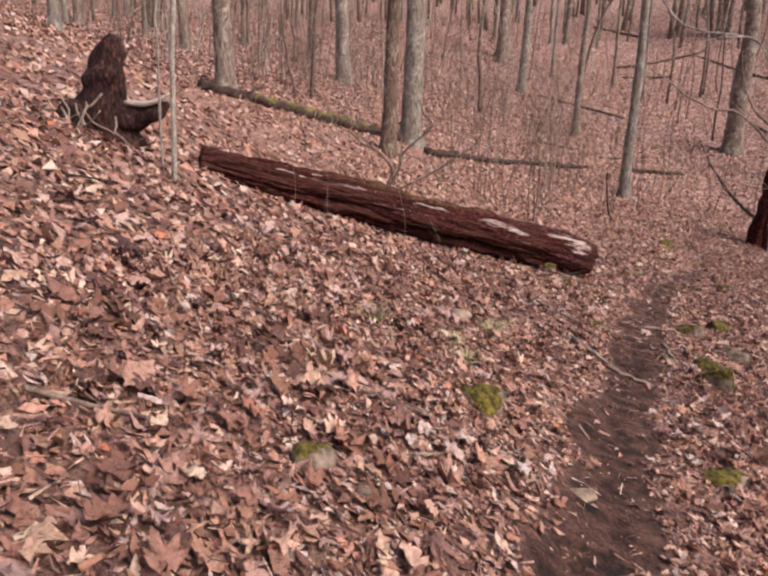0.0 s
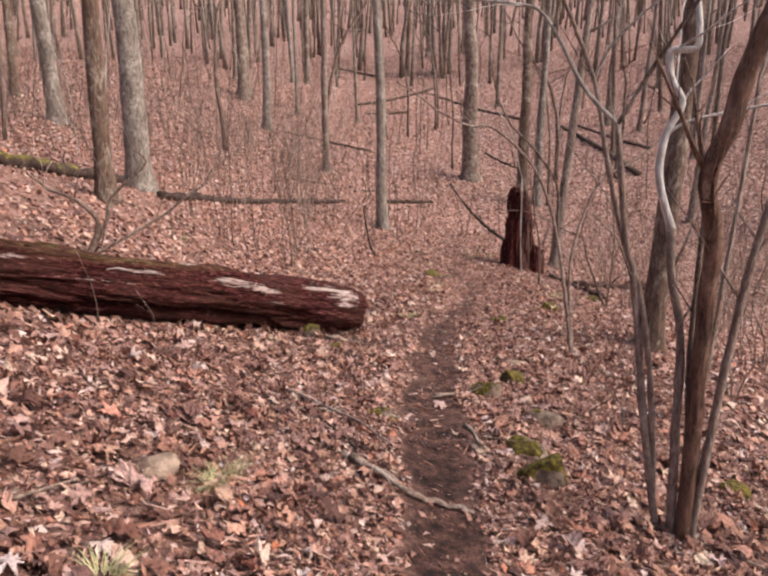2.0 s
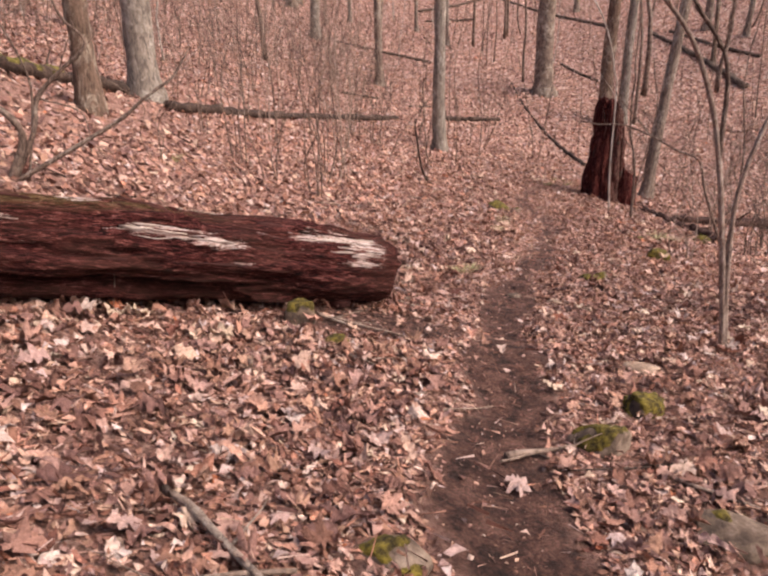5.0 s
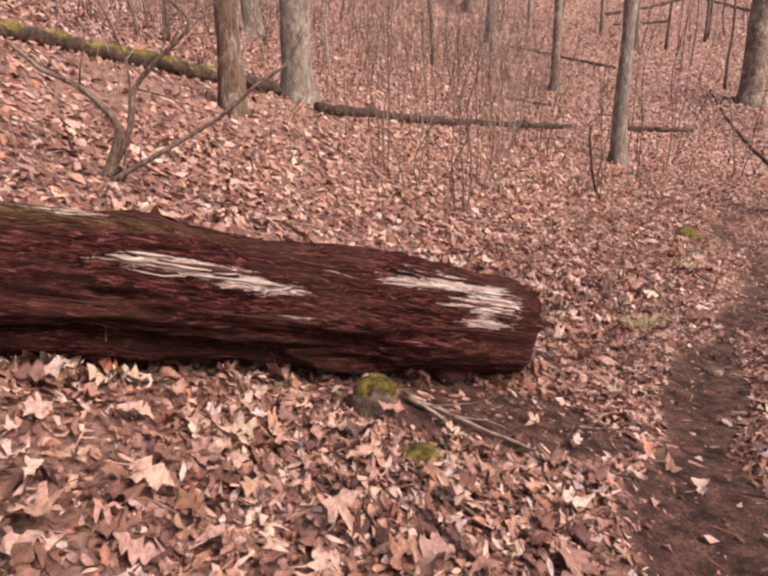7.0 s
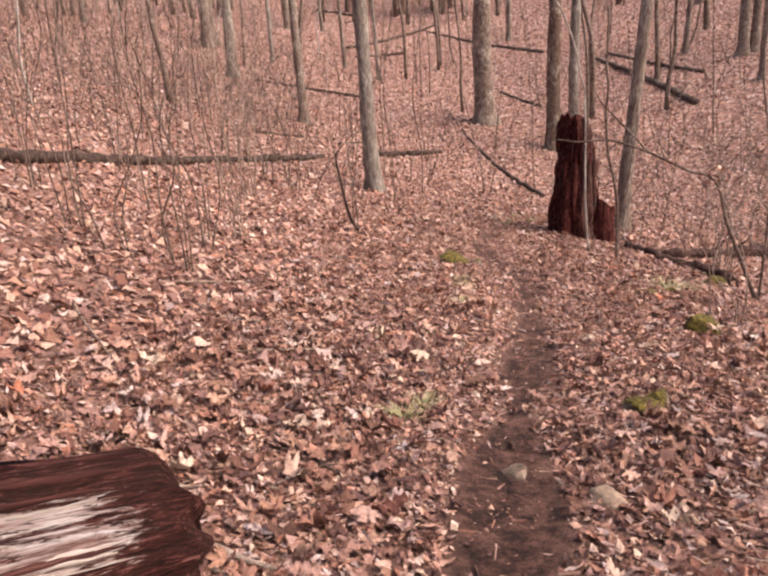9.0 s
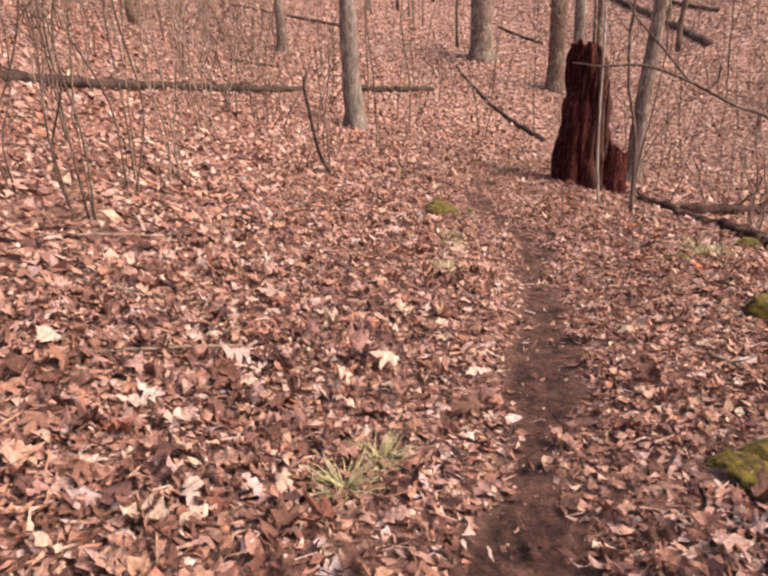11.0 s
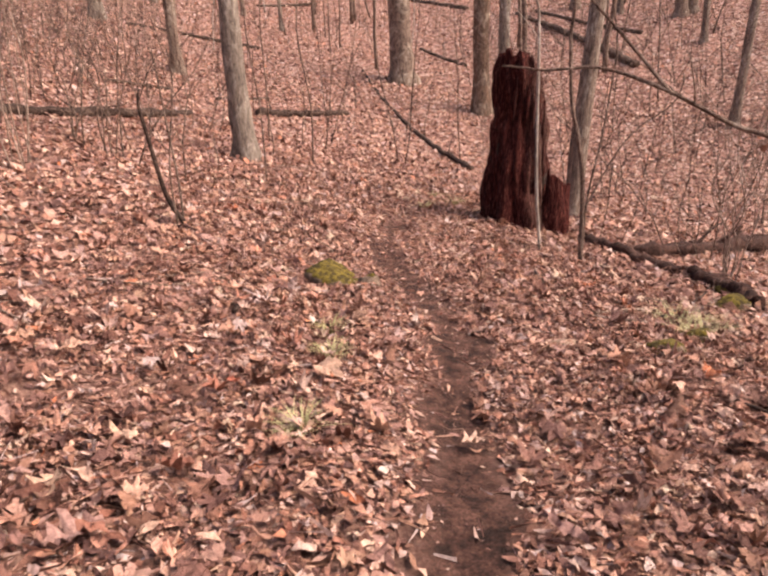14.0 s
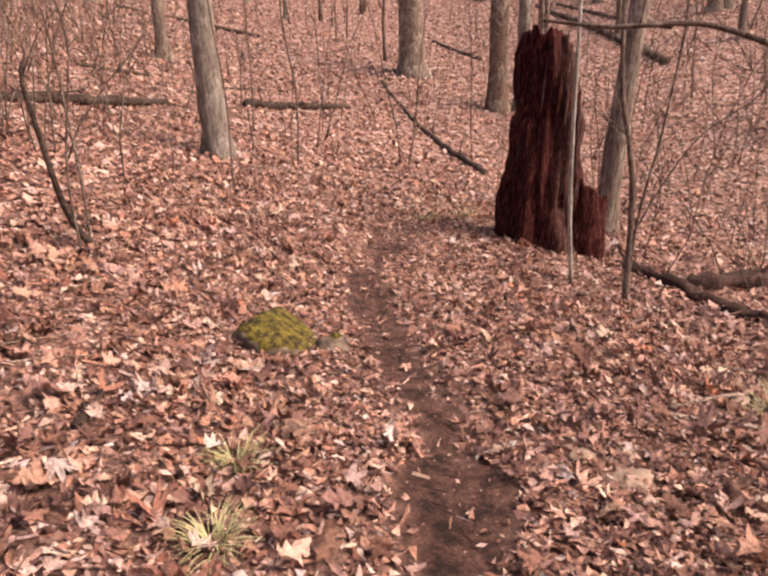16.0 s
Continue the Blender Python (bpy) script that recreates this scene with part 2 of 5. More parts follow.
def ground_material():
    m, n, l, b = material("leaf_covered_earth", 0.85)
    v = coords(n, l, (1, 1, 1))
    cell = n.new("ShaderNodeTexVoronoi")
    cell.inputs["Scale"].default_value = 11.0
    warp = n.new("ShaderNodeTexNoise")
    warp.inputs["Scale"].default_value = 14.0
    l.new(v, warp.inputs["Vector"])
    l.new(mix(n, l, 0.08, v, warp.outputs["Color"]), cell.inputs["Vector"])
    sep = n.new("ShaderNodeSeparateColor")
    l.new(cell.outputs["Color"], sep.inputs["Color"])
    c = ramp(n, l, sep.outputs["Red"], LEAF_STOPS)
    c = mix(n, l, 0.75, c, ramp(n, l, noise_tex(n, l, v, 30, 3), [(0.34, (0.35, 0.31, 0.29)), (0.64, (0.96, 0.96, 0.96))]), "MULTIPLY")
    soil = ramp(n, l, noise_tex(n, l, v, 9, 6, 0.7), [(0.38, (0.03, 0.0125, 0.009)), (0.5, (0.096, 0.041, 0.03)), (0.62, (0.18, 0.086, 0.064))])
    soil = mix(n, l, 0.7, soil, ramp(n, l, noise_tex(n, l, v, 70, 5, 0.75), [(0.38, (0.28, 0.26, 0.25)), (0.62, (1.6, 1.6, 1.6))]), "MULTIPLY")
    mask = n.new("ShaderNodeAttribute")
    mask.attribute_name = "soil"
    humus = n.new("ShaderNodeAttribute")
    humus.attribute_name = "humus"
    dark = ramp(n, l, noise_tex(n, l, v, 24, 6, 0.75), [(0.38, (0.12, 0.056, 0.043)), (0.5, (0.31, 0.158, 0.122)), (0.62, (0.52, 0.3, 0.235))])
    c = mix(n, l, humus.outputs["Fac"], c, dark)
    c = mix(n, l, mask.outputs["Fac"], c, soil)
    l.new(c, b.inputs["Base Color"])
    bump(n, l, b, noise_tex(n, l, v, 26, 8, 0.78), 1.0, 0.07)
    return m


GROUND = ground_material()
LEAF, LEAF_ONE = leaf_material("fallen_leaf", False), leaf_material("single_fallen_leaf", True)
LEAF_ORANGE = leaf_material("orange_maple_leaf", True, [(0.0, (0.36, 0.13, 0.09)), (1.0, (0.42, 0.19, 0.13))])
LEAF_PALE = leaf_material("bleached_leaf", True, [(0.0, (0.46, 0.29, 0.23)), (1.0, (0.62, 0.45, 0.38))])
BARK = bark_material("grey_bark", (0.07, 0.046, 0.036), (0.275, 0.195, 0.155), (0.45, 0.385, 0.325))
BARK_PALE = bark_material("pale_grey_bark", (0.085, 0.065, 0.054), (0.285, 0.228, 0.19), (0.46, 0.4, 0.35))
BARK_DARK = bark_material("dark_mossy_bark", (0.052, 0.03, 0.021), (0.19, 0.118, 0.085), (0.42, 0.35, 0.28), moss=0.02)
TWIG = bark_material("thin_stem_bark", (0.068, 0.042, 0.033), (0.235, 0.155, 0.122), (0.35, 0.275, 0.23), streak=(14, 14, 5))
TWIG_GREY = bark_material("grey_twig_bark", (0.17, 0.11, 0.086), (0.43, 0.305, 0.245), (0.55, 0.44, 0.375), streak=(14, 14, 5))
TWIG_PALE = bark_material("pale_stem_bark", (0.25, 0.2, 0.17), (0.5, 0.42, 0.36), (0.66, 0.6, 0.54), streak=(14, 14, 5))
PEELED = bark_material("peeling_white_bark", (0.6, 0.5, 0.44), (0.86, 0.79, 0.73), (0.9, 0.85, 0.8), streak=(9, 9, 5))
WEATHERED = bark_material("weathered_log_bark", (0.03, 0.019, 0.015), (0.13, 0.083, 0.064), (0.2, 0.145, 0.118), streak=(7, 7, 7))
DEADWOOD = bark_material("reddish_dead_stem", (0.055, 0.03, 0.022), (0.27, 0.14, 0.095), (0.4, 0.26, 0.19), streak=(12, 12, 2))
LOGWOOD = rotten_log_material()
ROT = wood_material("rotten_red_wood", [(0.25, (0.012, 0.003, 0.0028)), (0.5, (0.055, 0.0135, 0.011)), (0.75, (0.14, 0.048, 0.038))])
ROT_UP = standing_rot_material()
ROOTWOOD = wood_material("dark_root_wood", [(0.38, (0.004, 0.0015, 0.0014)), (0.5, (0.028, 0.009, 0.007)), (0.6, (0.085, 0.03, 0.024)), (0.7, (0.22, 0.11, 0.09))], along=(14, 14, 5))
BARE = wood_material("weathered_pale_wood", [(0.2, (0.26, 0.16, 0.13)), (0.5, (0.62, 0.50, 0.44)), (0.8, (0.82, 0.75, 0.70))], along=(2, 30, 30))
STRIP = wood_material("loose_bark_strip", [(0.25, (0.025, 0.007, 0.006)), (0.55, (0.09, 0.028, 0.022)), (0.8, (0.26, 0.125, 0.098))], along=(2, 26, 26))
MOSS = plain_noise("moss", [(0.37, (0.022, 0.014, 0.005)), (0.5, (0.085, 0.06, 0.011)), (0.63, (0.18, 0.13, 0.02))], 26, 0.95, 0.03)
ROCK = plain_noise("brown_rock", [(0.37, (0.05, 0.033, 0.025)), (0.5, (0.13, 0.085, 0.062)), (0.64, (0.27, 0.195, 0.15))], 9, 0.9, 0.03, 9)
ROCK_TAN = plain_noise("tan_rock", [(0.36, (0.15, 0.095, 0.07)), (0.5, (0.27, 0.18, 0.13)), (0.64, (0.42, 0.29, 0.215))], 9, 0.9, 0.03, 9)
LOGBARK = bark_material("fallen_log_bark", (0.016, 0.009, 0.0075), (0.08, 0.046, 0.035), (0.125, 0.082, 0.064), streak=(7, 7, 7))
CRUMBLING = bark_material("crumbling_log_bark", (0.012, 0.005, 0.004), (0.068, 0.027, 0.02), (0.11, 0.055, 0.042), streak=(9, 9, 9))
LOG_MOSS = plain_noise("log_moss", [(0.37, (0.05, 0.04, 0.012)), (0.5, (0.13, 0.1, 0.025)), (0.64, (0.24, 0.19, 0.055))], 11, 0.95, 0.03)
STICK = bark_material("dry_stick", (0.14, 0.088, 0.067), (0.38, 0.265, 0.21), (0.52, 0.41, 0.34), streak=(6, 6, 6))
GRASS = plain_noise("dry_grass", [(0.3, (0.24, 0.22, 0.085)), (0.7, (0.56, 0.5, 0.28))], 9, 0.7, 0.002)


# ---- mesh tools ----
def mesh_of(name, verts, faces, mat, smooth=True):
    me = bpy.data.meshes.new(name)
    me.from_pydata([tuple(v) for v in verts], [], faces)
    me.materials.append(mat)
    if smooth:
        me.shade_smooth()
    me.update()
    return me


def part(name, geo, mat, parent=None, label="", smooth=True):
    """Links one mesh (vertices and faces) under its thing."""
    ob = new(name, mesh_of(name, geo[0], geo[1], mat, smooth))
    ob.parent = parent
    if label:
        tagged(ob, label)
    return ob


def thing(name, at, label, category, group="", kind="", rz=0.0):
    ob = new(name)
    ob.empty_display_size = 0.2
    ob.matrix_world = pose(*at, 0, 0, rz)
    return tagged(ob, label, category, group, kind)


def joined(pieces):
    verts, faces = [], []
    for v, f in pieces:
        k = len(verts)
        verts.extend(v)
        faces.extend([tuple(i + k for i in q) for q in f])
    return verts, faces


def tube(points, radii, sides=8, rough=0.0, freq=3.0, lobes=0.0, seed=0, tip=True):
    """A tapered, slightly uneven stem along points."""
    pts = [Vector(p) for p in points]
    verts, faces = [], []
    ref = Vector((0.31, 0.95, 0.05)) if abs((pts[-1] - pts[0]).normalized().y) < 0.8 else Vector((0.95, 0.1, 0.3))
    for i, (p, r) in enumerate(zip(pts, radii)):
        d = (pts[min(i + 1, len(pts) - 1)] - pts[max(i - 1, 0)]).normalized()
        a = d.cross(ref).normalized()
        b = d.cross(a)
        for k in range(sides):
            t = 2 * math.pi * k / sides
            q = r
            if rough:
                c = p + (a * math.cos(t) + b * math.sin(t)) * r
                q *= 1 + rough * noise.noise(c * freq + Vector((seed * 7.1, 0, 0)))
            if lobes:
                q *= 1 + lobes * max(0.0, 1 - i / 3) * math.cos(5 * t + seed)
            verts.append(p + (a * math.cos(t) + b * math.sin(t)) * q)
    n = len(pts)
    for i in range(n - 1):
        for k in range(sides):
            j = (k + 1) % sides
            faces.append((i * sides + k, i * sides + j, (i + 1) * sides + j, (i + 1) * sides + k))
    faces.append(tuple(range(sides - 1, -1, -1)))
    faces.append(tuple((n - 1) * sides + k for k in range(sides)))
    return verts, faces


def smooth_line(points, steps):
    """A rounded line through control points."""
    p = [Vector(q) for q in points]
    p = [2 * p[0] - p[1]] + p + [2 * p[-1] - p[-2]]
    out = []
    for i in range(1, len(p) - 2):
        for k in range(steps):
            t = k / steps
            out.append(0.5 * (2 * p[i] + (p[i + 1] - p[i - 1]) * t + (2 * p[i - 1] - 5 * p[i] + 4 * p[i + 1] - p[i + 2]) * t * t
                              + (3 * p[i] - p[i - 1] - 3 * p[i + 1] + p[i + 2]) * t ** 3))
    out.append(p[-2])
    return out


def wander(start, way, length, n, bend, rnd, lift=0.0):
    """Points of a branch that grows from start along way, turning by chance."""
    p, d = Vector(start), Vector(way).normalized()
    out = [p.copy()]
    for _ in range(n):
        d = (d + Vector((rnd.gauss(0, bend), rnd.gauss(0, bend), rnd.gauss(0, bend) + lift))).normalized()
        p = p + d * (length / n)
        out.append(p.copy())
    return out


def branch(start, way, length, r, rnd, twigs=5, depth=1, sides=5, lift=0.06, bend=0.16):
    """A bare branch with its twigs, as one mesh."""
    n = max(4, int(length / 0.3))
    line = wander(start, way, length, n, bend, rnd, lift)
    out = [tube(line, [r * (1 - 0.85 * i / n) for i in range(n + 1)], sides)]
    for _ in range(twigs):
        i = rnd.randint(max(1, n // 4), n - 1)
        d = (line[i + 1] - line[i]).normalized()
        side = d.cross(Vector((rnd.gauss(0, 1), rnd.gauss(0, 1), rnd.gauss(0, 1)))).normalized()
        k = (1 - 0.8 * i / n)
        if depth > 1:
            out.append(branch(line[i], d * 0.7 + side * 0.8, length * rnd.uniform(0.3, 0.5), r * k * 0.6, rnd, max(2, twigs - 2), depth - 1, 4, lift))
        else:
            tw = wander(line[i], d * 0.7 + side * 0.8, length * rnd.uniform(0.2, 0.45), 4, bend, rnd, lift)
            out.append(tube(tw, [r * k * 0.5 * (1 - 0.2 * q) for q in range(5)], 3))
    return joined(out)


# ---- trees ----
def tree(seed, mat, label, height_m=15.0, limbs=4, first=0.38):
    """A bare forest tree, 0.36 m thick at the foot."""
    rnd = random.Random(seed)
    root = thing("tree", (0, 0, -300), label, "tree", "bare trees of the wood")
    n = 26
    line = []
    for i in range(n + 1):
        s = (i / n) ** 1.5
        z = -0.25 + s * height_m
        wob = 0.012 * z
        line.append(Vector((wob * math.sin(z * 0.35 + seed) + 0.02 * math.sin(z * 1.3 + seed * 2), wob * math.cos(z * 0.28 + 2 * seed), z)))
    radii = []
    for q in line:
        h = max(q.z, 0)
        radii.append(0.18 * (1 - 0.82 * h / height_m) * (1 + 0.5 * math.exp(-h / 0.2)) * 0.97)
    part("trunk", tube(line, radii, 16, 0.2, 4.0, 0.09, seed), mat, root)
    for k in range(limbs):
        f = rnd.uniform(first, 0.95)
        q = line[0]
        for a, b in zip(line[:-1], line[1:]):
            if a.z <= f * height_m < b.z:
                q = a.lerp(b, (f * height_m - a.z) / (b.z - a.z))
        t = k * 2.4 + rnd.uniform(-0.5, 0.5)
        way = Vector((math.cos(t), math.sin(t), rnd.uniform(0.4, 1.1)))
        part("limb", branch(q, way, rnd.uniform(2.0, 4.2) * (1.25 - f), 0.062 * (1.2 - f), rnd, 3, 2), mat, root)
    return root


def stem_tree(seed, mat, label, name="sapling", height_m=6.0, r=0.03, limbs=5):
    """A slim understorey stem with a few side branches."""
    rnd = random.Random(seed)
    root = thing(name, (0, 0, -300), label, "sapling", "slim saplings of the wood")
    line = wander((0, 0, -0.1), (rnd.gauss(0, 0.05), rnd.gauss(0, 0.05), 1), height_m, 14, 0.085, rnd, 0.05)
    part("stem", tube(line, [r * (1.15 if i == 0 else 1) * (1 - 0.8 * i / 14) for i in range(15)], 7, 0.1, 6), mat, root)
    for k in range(limbs):
        i = rnd.randint(3, 12)
        t = rnd.uniform(0, 6.3)
        way = Vector((math.cos(t), math.sin(t), rnd.uniform(0.3, 1.2)))
        part("side_branch", branch(line[i], way, rnd.uniform(0.6, 1.6), r * 0.4, rnd, 4, 1, 4), mat, root)
    return root


def scaled(x, y, z, thick, tall, rz, lean_x=0.0, lean_y=0.0):
    """lean_x, lean_y: degrees by which the top leans towards +x and +y."""
    return pose(x, y, z) @ pose(0, 0, 0, -lean_y, lean_x, 0) @ pose(0, 0, 0, 0, 0, rz) @ Matrix.Diagonal((thick, thick, tall, 1))


TREES = {
    "grey": [tree(11, BARK, "bare grey-barked forest tree rising from leaf litter"), tree(12, BARK, "bare grey-barked forest tree rising from leaf litter"),
             tree(13, BARK, "bare grey-barked forest tree rising from leaf litter", first=0.5)],
    "pale": [tree(21, BARK_PALE, "bare pale grey tree with lichen-patched bark", first=0.5), tree(22, BARK_PALE, "bare pale grey tree with lichen-patched bark")],
    "dark": [tree(31, BARK_DARK, "bare dark tree with mossy brown bark", first=0.5)],
}
SLIM = [stem_tree(41, TWIG, "slim bare brown sapling among fallen leaves"), stem_tree(42, TWIG, "slim bare brown sapling among fallen leaves", height_m=5, r=0.022),
        stem_tree(43, TWIG_PALE, "slim bare pale sapling among fallen leaves", height_m=5.5, r=0.024), stem_tree(44, TWIG, "slim bare brown sapling among fallen leaves", height_m=7, r=0.04)]


def plant_tree(kind, x, y, dia, lean_x=0.0, lean_y=0.0, seed=0, tall=1.0, label=""):
    rnd = random.Random(int(x * 31 + y * 17) + seed)
    src = TREES[kind][rnd.randrange(len(TREES[kind]))]
    ob = copy_thing(src, scaled(x, y, ground_z(x, y), dia / 0.36, tall * rnd.uniform(0.95, 1.25), rnd.uniform(0, 360), lean_x, lean_y))
    return tagged(ob, label)


def plant_slim(x, y, dia, lean_x=0.0, lean_y=0.0, which=None, tall=1.0):
    rnd = random.Random(int(x * 41 + y * 13))
    src = SLIM[rnd.randrange(4) if which is None else which]
    k = dia / (0.06, 0.044, 0.048, 0.08)[SLIM.index(src)]
    return copy_thing(src, scaled(x, y, ground_z(x, y), k, tall * rnd.uniform(0.8, 1.25), rnd.uniform(0, 360), lean_x, lean_y))


# ---- ground sheet ----
def spaced(lo, hi, fine, far):
    mid = list(np.arange(lo, hi, fine))
    out, step, v = [], fine, hi
    while v < far:
        out.append(v)
        step = min(step * 1.13, 6)
        v += step
    low, step, v = [], fine, lo
    while v > -far:
        step = min(step * 1.13, 6)
        v -= step
        low.append(v)
    return np.array(low[::-1] + mid + out)


def build_ground():
    xs, ys = spaced(-5, 15, 0.13, 175), spaced(-2.5, 22, 0.13, 185)
    gx, gy = np.meshgrid(xs, ys)
    gz = height(gx, gy) + 0.012 * vnoise(gx * 7, gy * 7, 8) * (trail_distance(gx, gy) < 8)
    nx, ny = len(xs), len(ys)
    verts = np.stack([gx.ravel(), gy.ravel(), gz.ravel()], 1)
    idx = np.arange(nx * ny).reshape(ny, nx)
    quads = np.stack([idx[:-1, :-1], idx[:-1, 1:], idx[1:, 1:], idx[1:, :-1]], -1).reshape(-1, 4)
    me = bpy.data.meshes.new("ground")
    me.from_pydata(verts.tolist(), [], quads.tolist())
    me.materials.append(GROUND)
    me.shade_smooth()
    at = me.attributes.new("soil", "FLOAT", "POINT")
    at.data.foreach_set("value", soil_amount(verts[:, 0], verts[:, 1]).astype(np.float32))
    far = np.hypot(verts[:, 0] - 4, verts[:, 1] - 9)
    me.attributes.new("humus", "FLOAT", "POINT").data.foreach_set("value", np.clip((15 - far) / 7, 0, 0.85).astype(np.float32))
    return tagged(new("ground", me), "wooded slope covered with fallen leaves and a worn dirt trail", "ground", kind="structure")


ground = build_ground()

# ---- measured trees ----
plant_tree("dark", -0.02, 15.25, 0.36, 0.5, 0, label="dark mossy trunk beside a larger grey tree")
plant_tree("pale", 0.62, 18.03, 0.6, -1.5, 0, label="large pale grey trunk with lichen patches")
plant_tree("pale", 7.75, 20.9, 0.36, -2.0, 0, label="straight slender trunk with a flared pale foot")
plant_tree("grey", 16.1, 30.83, 0.86, 0, 0, label="thick straight grey trunk on the far slope")
for kind, x, y, dia, lx in (("pale", -2.0, 27.6, 0.60, -3), ("grey", -3.6, 14.4, 0.42, -1), ("grey", 26.85, 59.7, 0.55, 0), ("grey", 7.14, 44.5, 0.85, 0),
                            ("pale", 7.02, 36.4, 0.5, 0), ("dark", 16.76, 27.0, 0.55, 1), ("pale", 17.42, 26.75, 0.4, 0), ("grey", 29.6, 30.6, 0.5, 0),
                            ("grey", 8.35, 29.6, 0.33, -1), ("grey", 21.74, 22.07, 0.27, 5), ("grey", 13.6, 53.8, 0.5, 0), ("grey", -11.1, 31.8, 0.4, 0),
                            ("grey", -11.7, 32.4, 0.4, 2), ("grey", 6.85, 43.0, 0.55, 0), ("grey", 30.1, 30.5, 0.42, 2), ("grey", 25.9, 45.0, 0.36, 0),
                            ("grey", 12.45, 18.25, 0.3, 5.5)):
    plant_tree(kind, x, y, dia, lx, 0)
plant_tree("dark", 6.95, 8.35, 0.31, 1.2, -1, label="brown mossy trunk leaning slightly beside the trail")
for x, y, dia, lx in ((8.43, 30.2, 0.22, 4), (3.99, 29.7, 0.2, -3), (16.27, 39.3, 0.17, 0), (19.27, 41.4, 0.18, 0), (20.27, 29.4, 0.26, 0), (18.9, 40.9, 0.18, -1),
                      (16.1, 32.7, 0.13, -2), (23.0, 28.2, 0.2, 2), (17.9, 26.6, 0.14, 0), (22.9, 33.0, 0.14, 1)):
    plant_slim(x, y, dia, lx, 0, 3, 1.3)

# ---- more of the wood, further off ----
rnd = random.Random(7)
taken = [(0, 15), (0.6, 18), (7.75, 20.9), (16.1, 30.8), (7, 36), (16.6, 27.1), (8.4, 29.6), (-2, 27.6), (-3.6, 14.4)]
count = 0
while count < 120:
    a, r = rnd.uniform(-1.25, 1.35), rnd.uniform(20, 78)
    x, y = 4 + r * math.sin(a), 8 + r * math.cos(a)
    if min((x - p) ** 2 + (y - q) ** 2 for p, q in taken) < 5 or r < 32 and -3 < x < 24:
        continue
    taken.append((x, y))
    count += 1
    plant_tree(rnd.choice(("grey", "grey", "pale", "dark")), x, y, rnd.choice((0.18, 0.22, 0.26, 0.3, 0.36, 0.45)), rnd.gauss(0, 2), rnd.gauss(0, 2))
for x, y in ((-6, 3), (-9, 9), (-7, 14), (-12, 18), (11, 3), (14, 8), (17, 1), (18, 13), (8, -6), (-3, -9), (2, -13), (-10, -6), (13, -12), (24, 8), (-17, 4)):
    plant_tree(rnd.choice(("grey", "pale", "dark")), x, y, rnd.uniform(0.22, 0.45), rnd.gauss(0, 2), rnd.gauss(0, 2))
count = 0
while count < 130:
    a, r = rnd.uniform(-0.9, 1.25), rnd.uniform(11, 50)
    x, y = 4 + r * math.sin(a), 8 + r * math.cos(a)
    if trail_distance(x, y) < 1.2 or r < 21 and x > 1:
        continue
    count += 1
    plant_slim(x, y, rnd.choice((0.025, 0.035, 0.05, 0.07, 0.1)), rnd.gauss(0, 4), rnd.gauss(0, 4))
for group in TREES.values():
    for ob in group:
        for o in (*ob.children_recursive, ob):
            bpy.data.objects.remove(o)
for ob in SLIM:
    for o in (*ob.children_recursive, ob):
        bpy.data.objects.remove(o)


def far_wood(lo, hi, number, seed, thin):
    """The uncountable stems of the far wood, joined."""
    r0, out = random.Random(seed), []
    for _ in range(number):
        a, r = r0.uniform(-1.4, 1.45), r0.uniform(lo, hi)
        x, y = 4 + r * math.sin(a), 8 + r * math.cos(a)
        z = ground_z(x, y) - 0.2
        h, w = (r0.uniform(9, 17), r0.choice((0.08, 0.1, 0.13, 0.17, 0.22))) if not thin else (r0.uniform(2.0, 6), r0.uniform(0.006, 0.017))
        line = wander((x, y, z), (r0.gauss(0, 0.04), r0.gauss(0, 0.04), 1), h, 5, 0.04 if not thin else 0.15, r0)
        out.append(tube(line, [w * (1 - 0.16 * i) for i in range(6)], 5 if not thin else 3))
        for _ in range(3 if not thin else 6):
            i = r0.randint(2 if not thin else 1, 4)
            t = r0.uniform(0, 6.3)
            out.append(tube(wander(line[i], (math.cos(t), math.sin(t), 0.8), h * 0.22, 3, 0.15, r0), [w * 0.35 * (1 - 0.28 * q) for q in range(4)], 3))
    return joined(out)


tagged(part("far_trees", far_wood(48, 125, 1500, 3, False), BARK), "bare grey trunks of the distant wood", "trees", kind="stuff")
tagged(part("brush", far_wood(15, 75, 1700, 4, True), TWIG), "thin bare brush stems between the trees", "brush", kind="stuff")


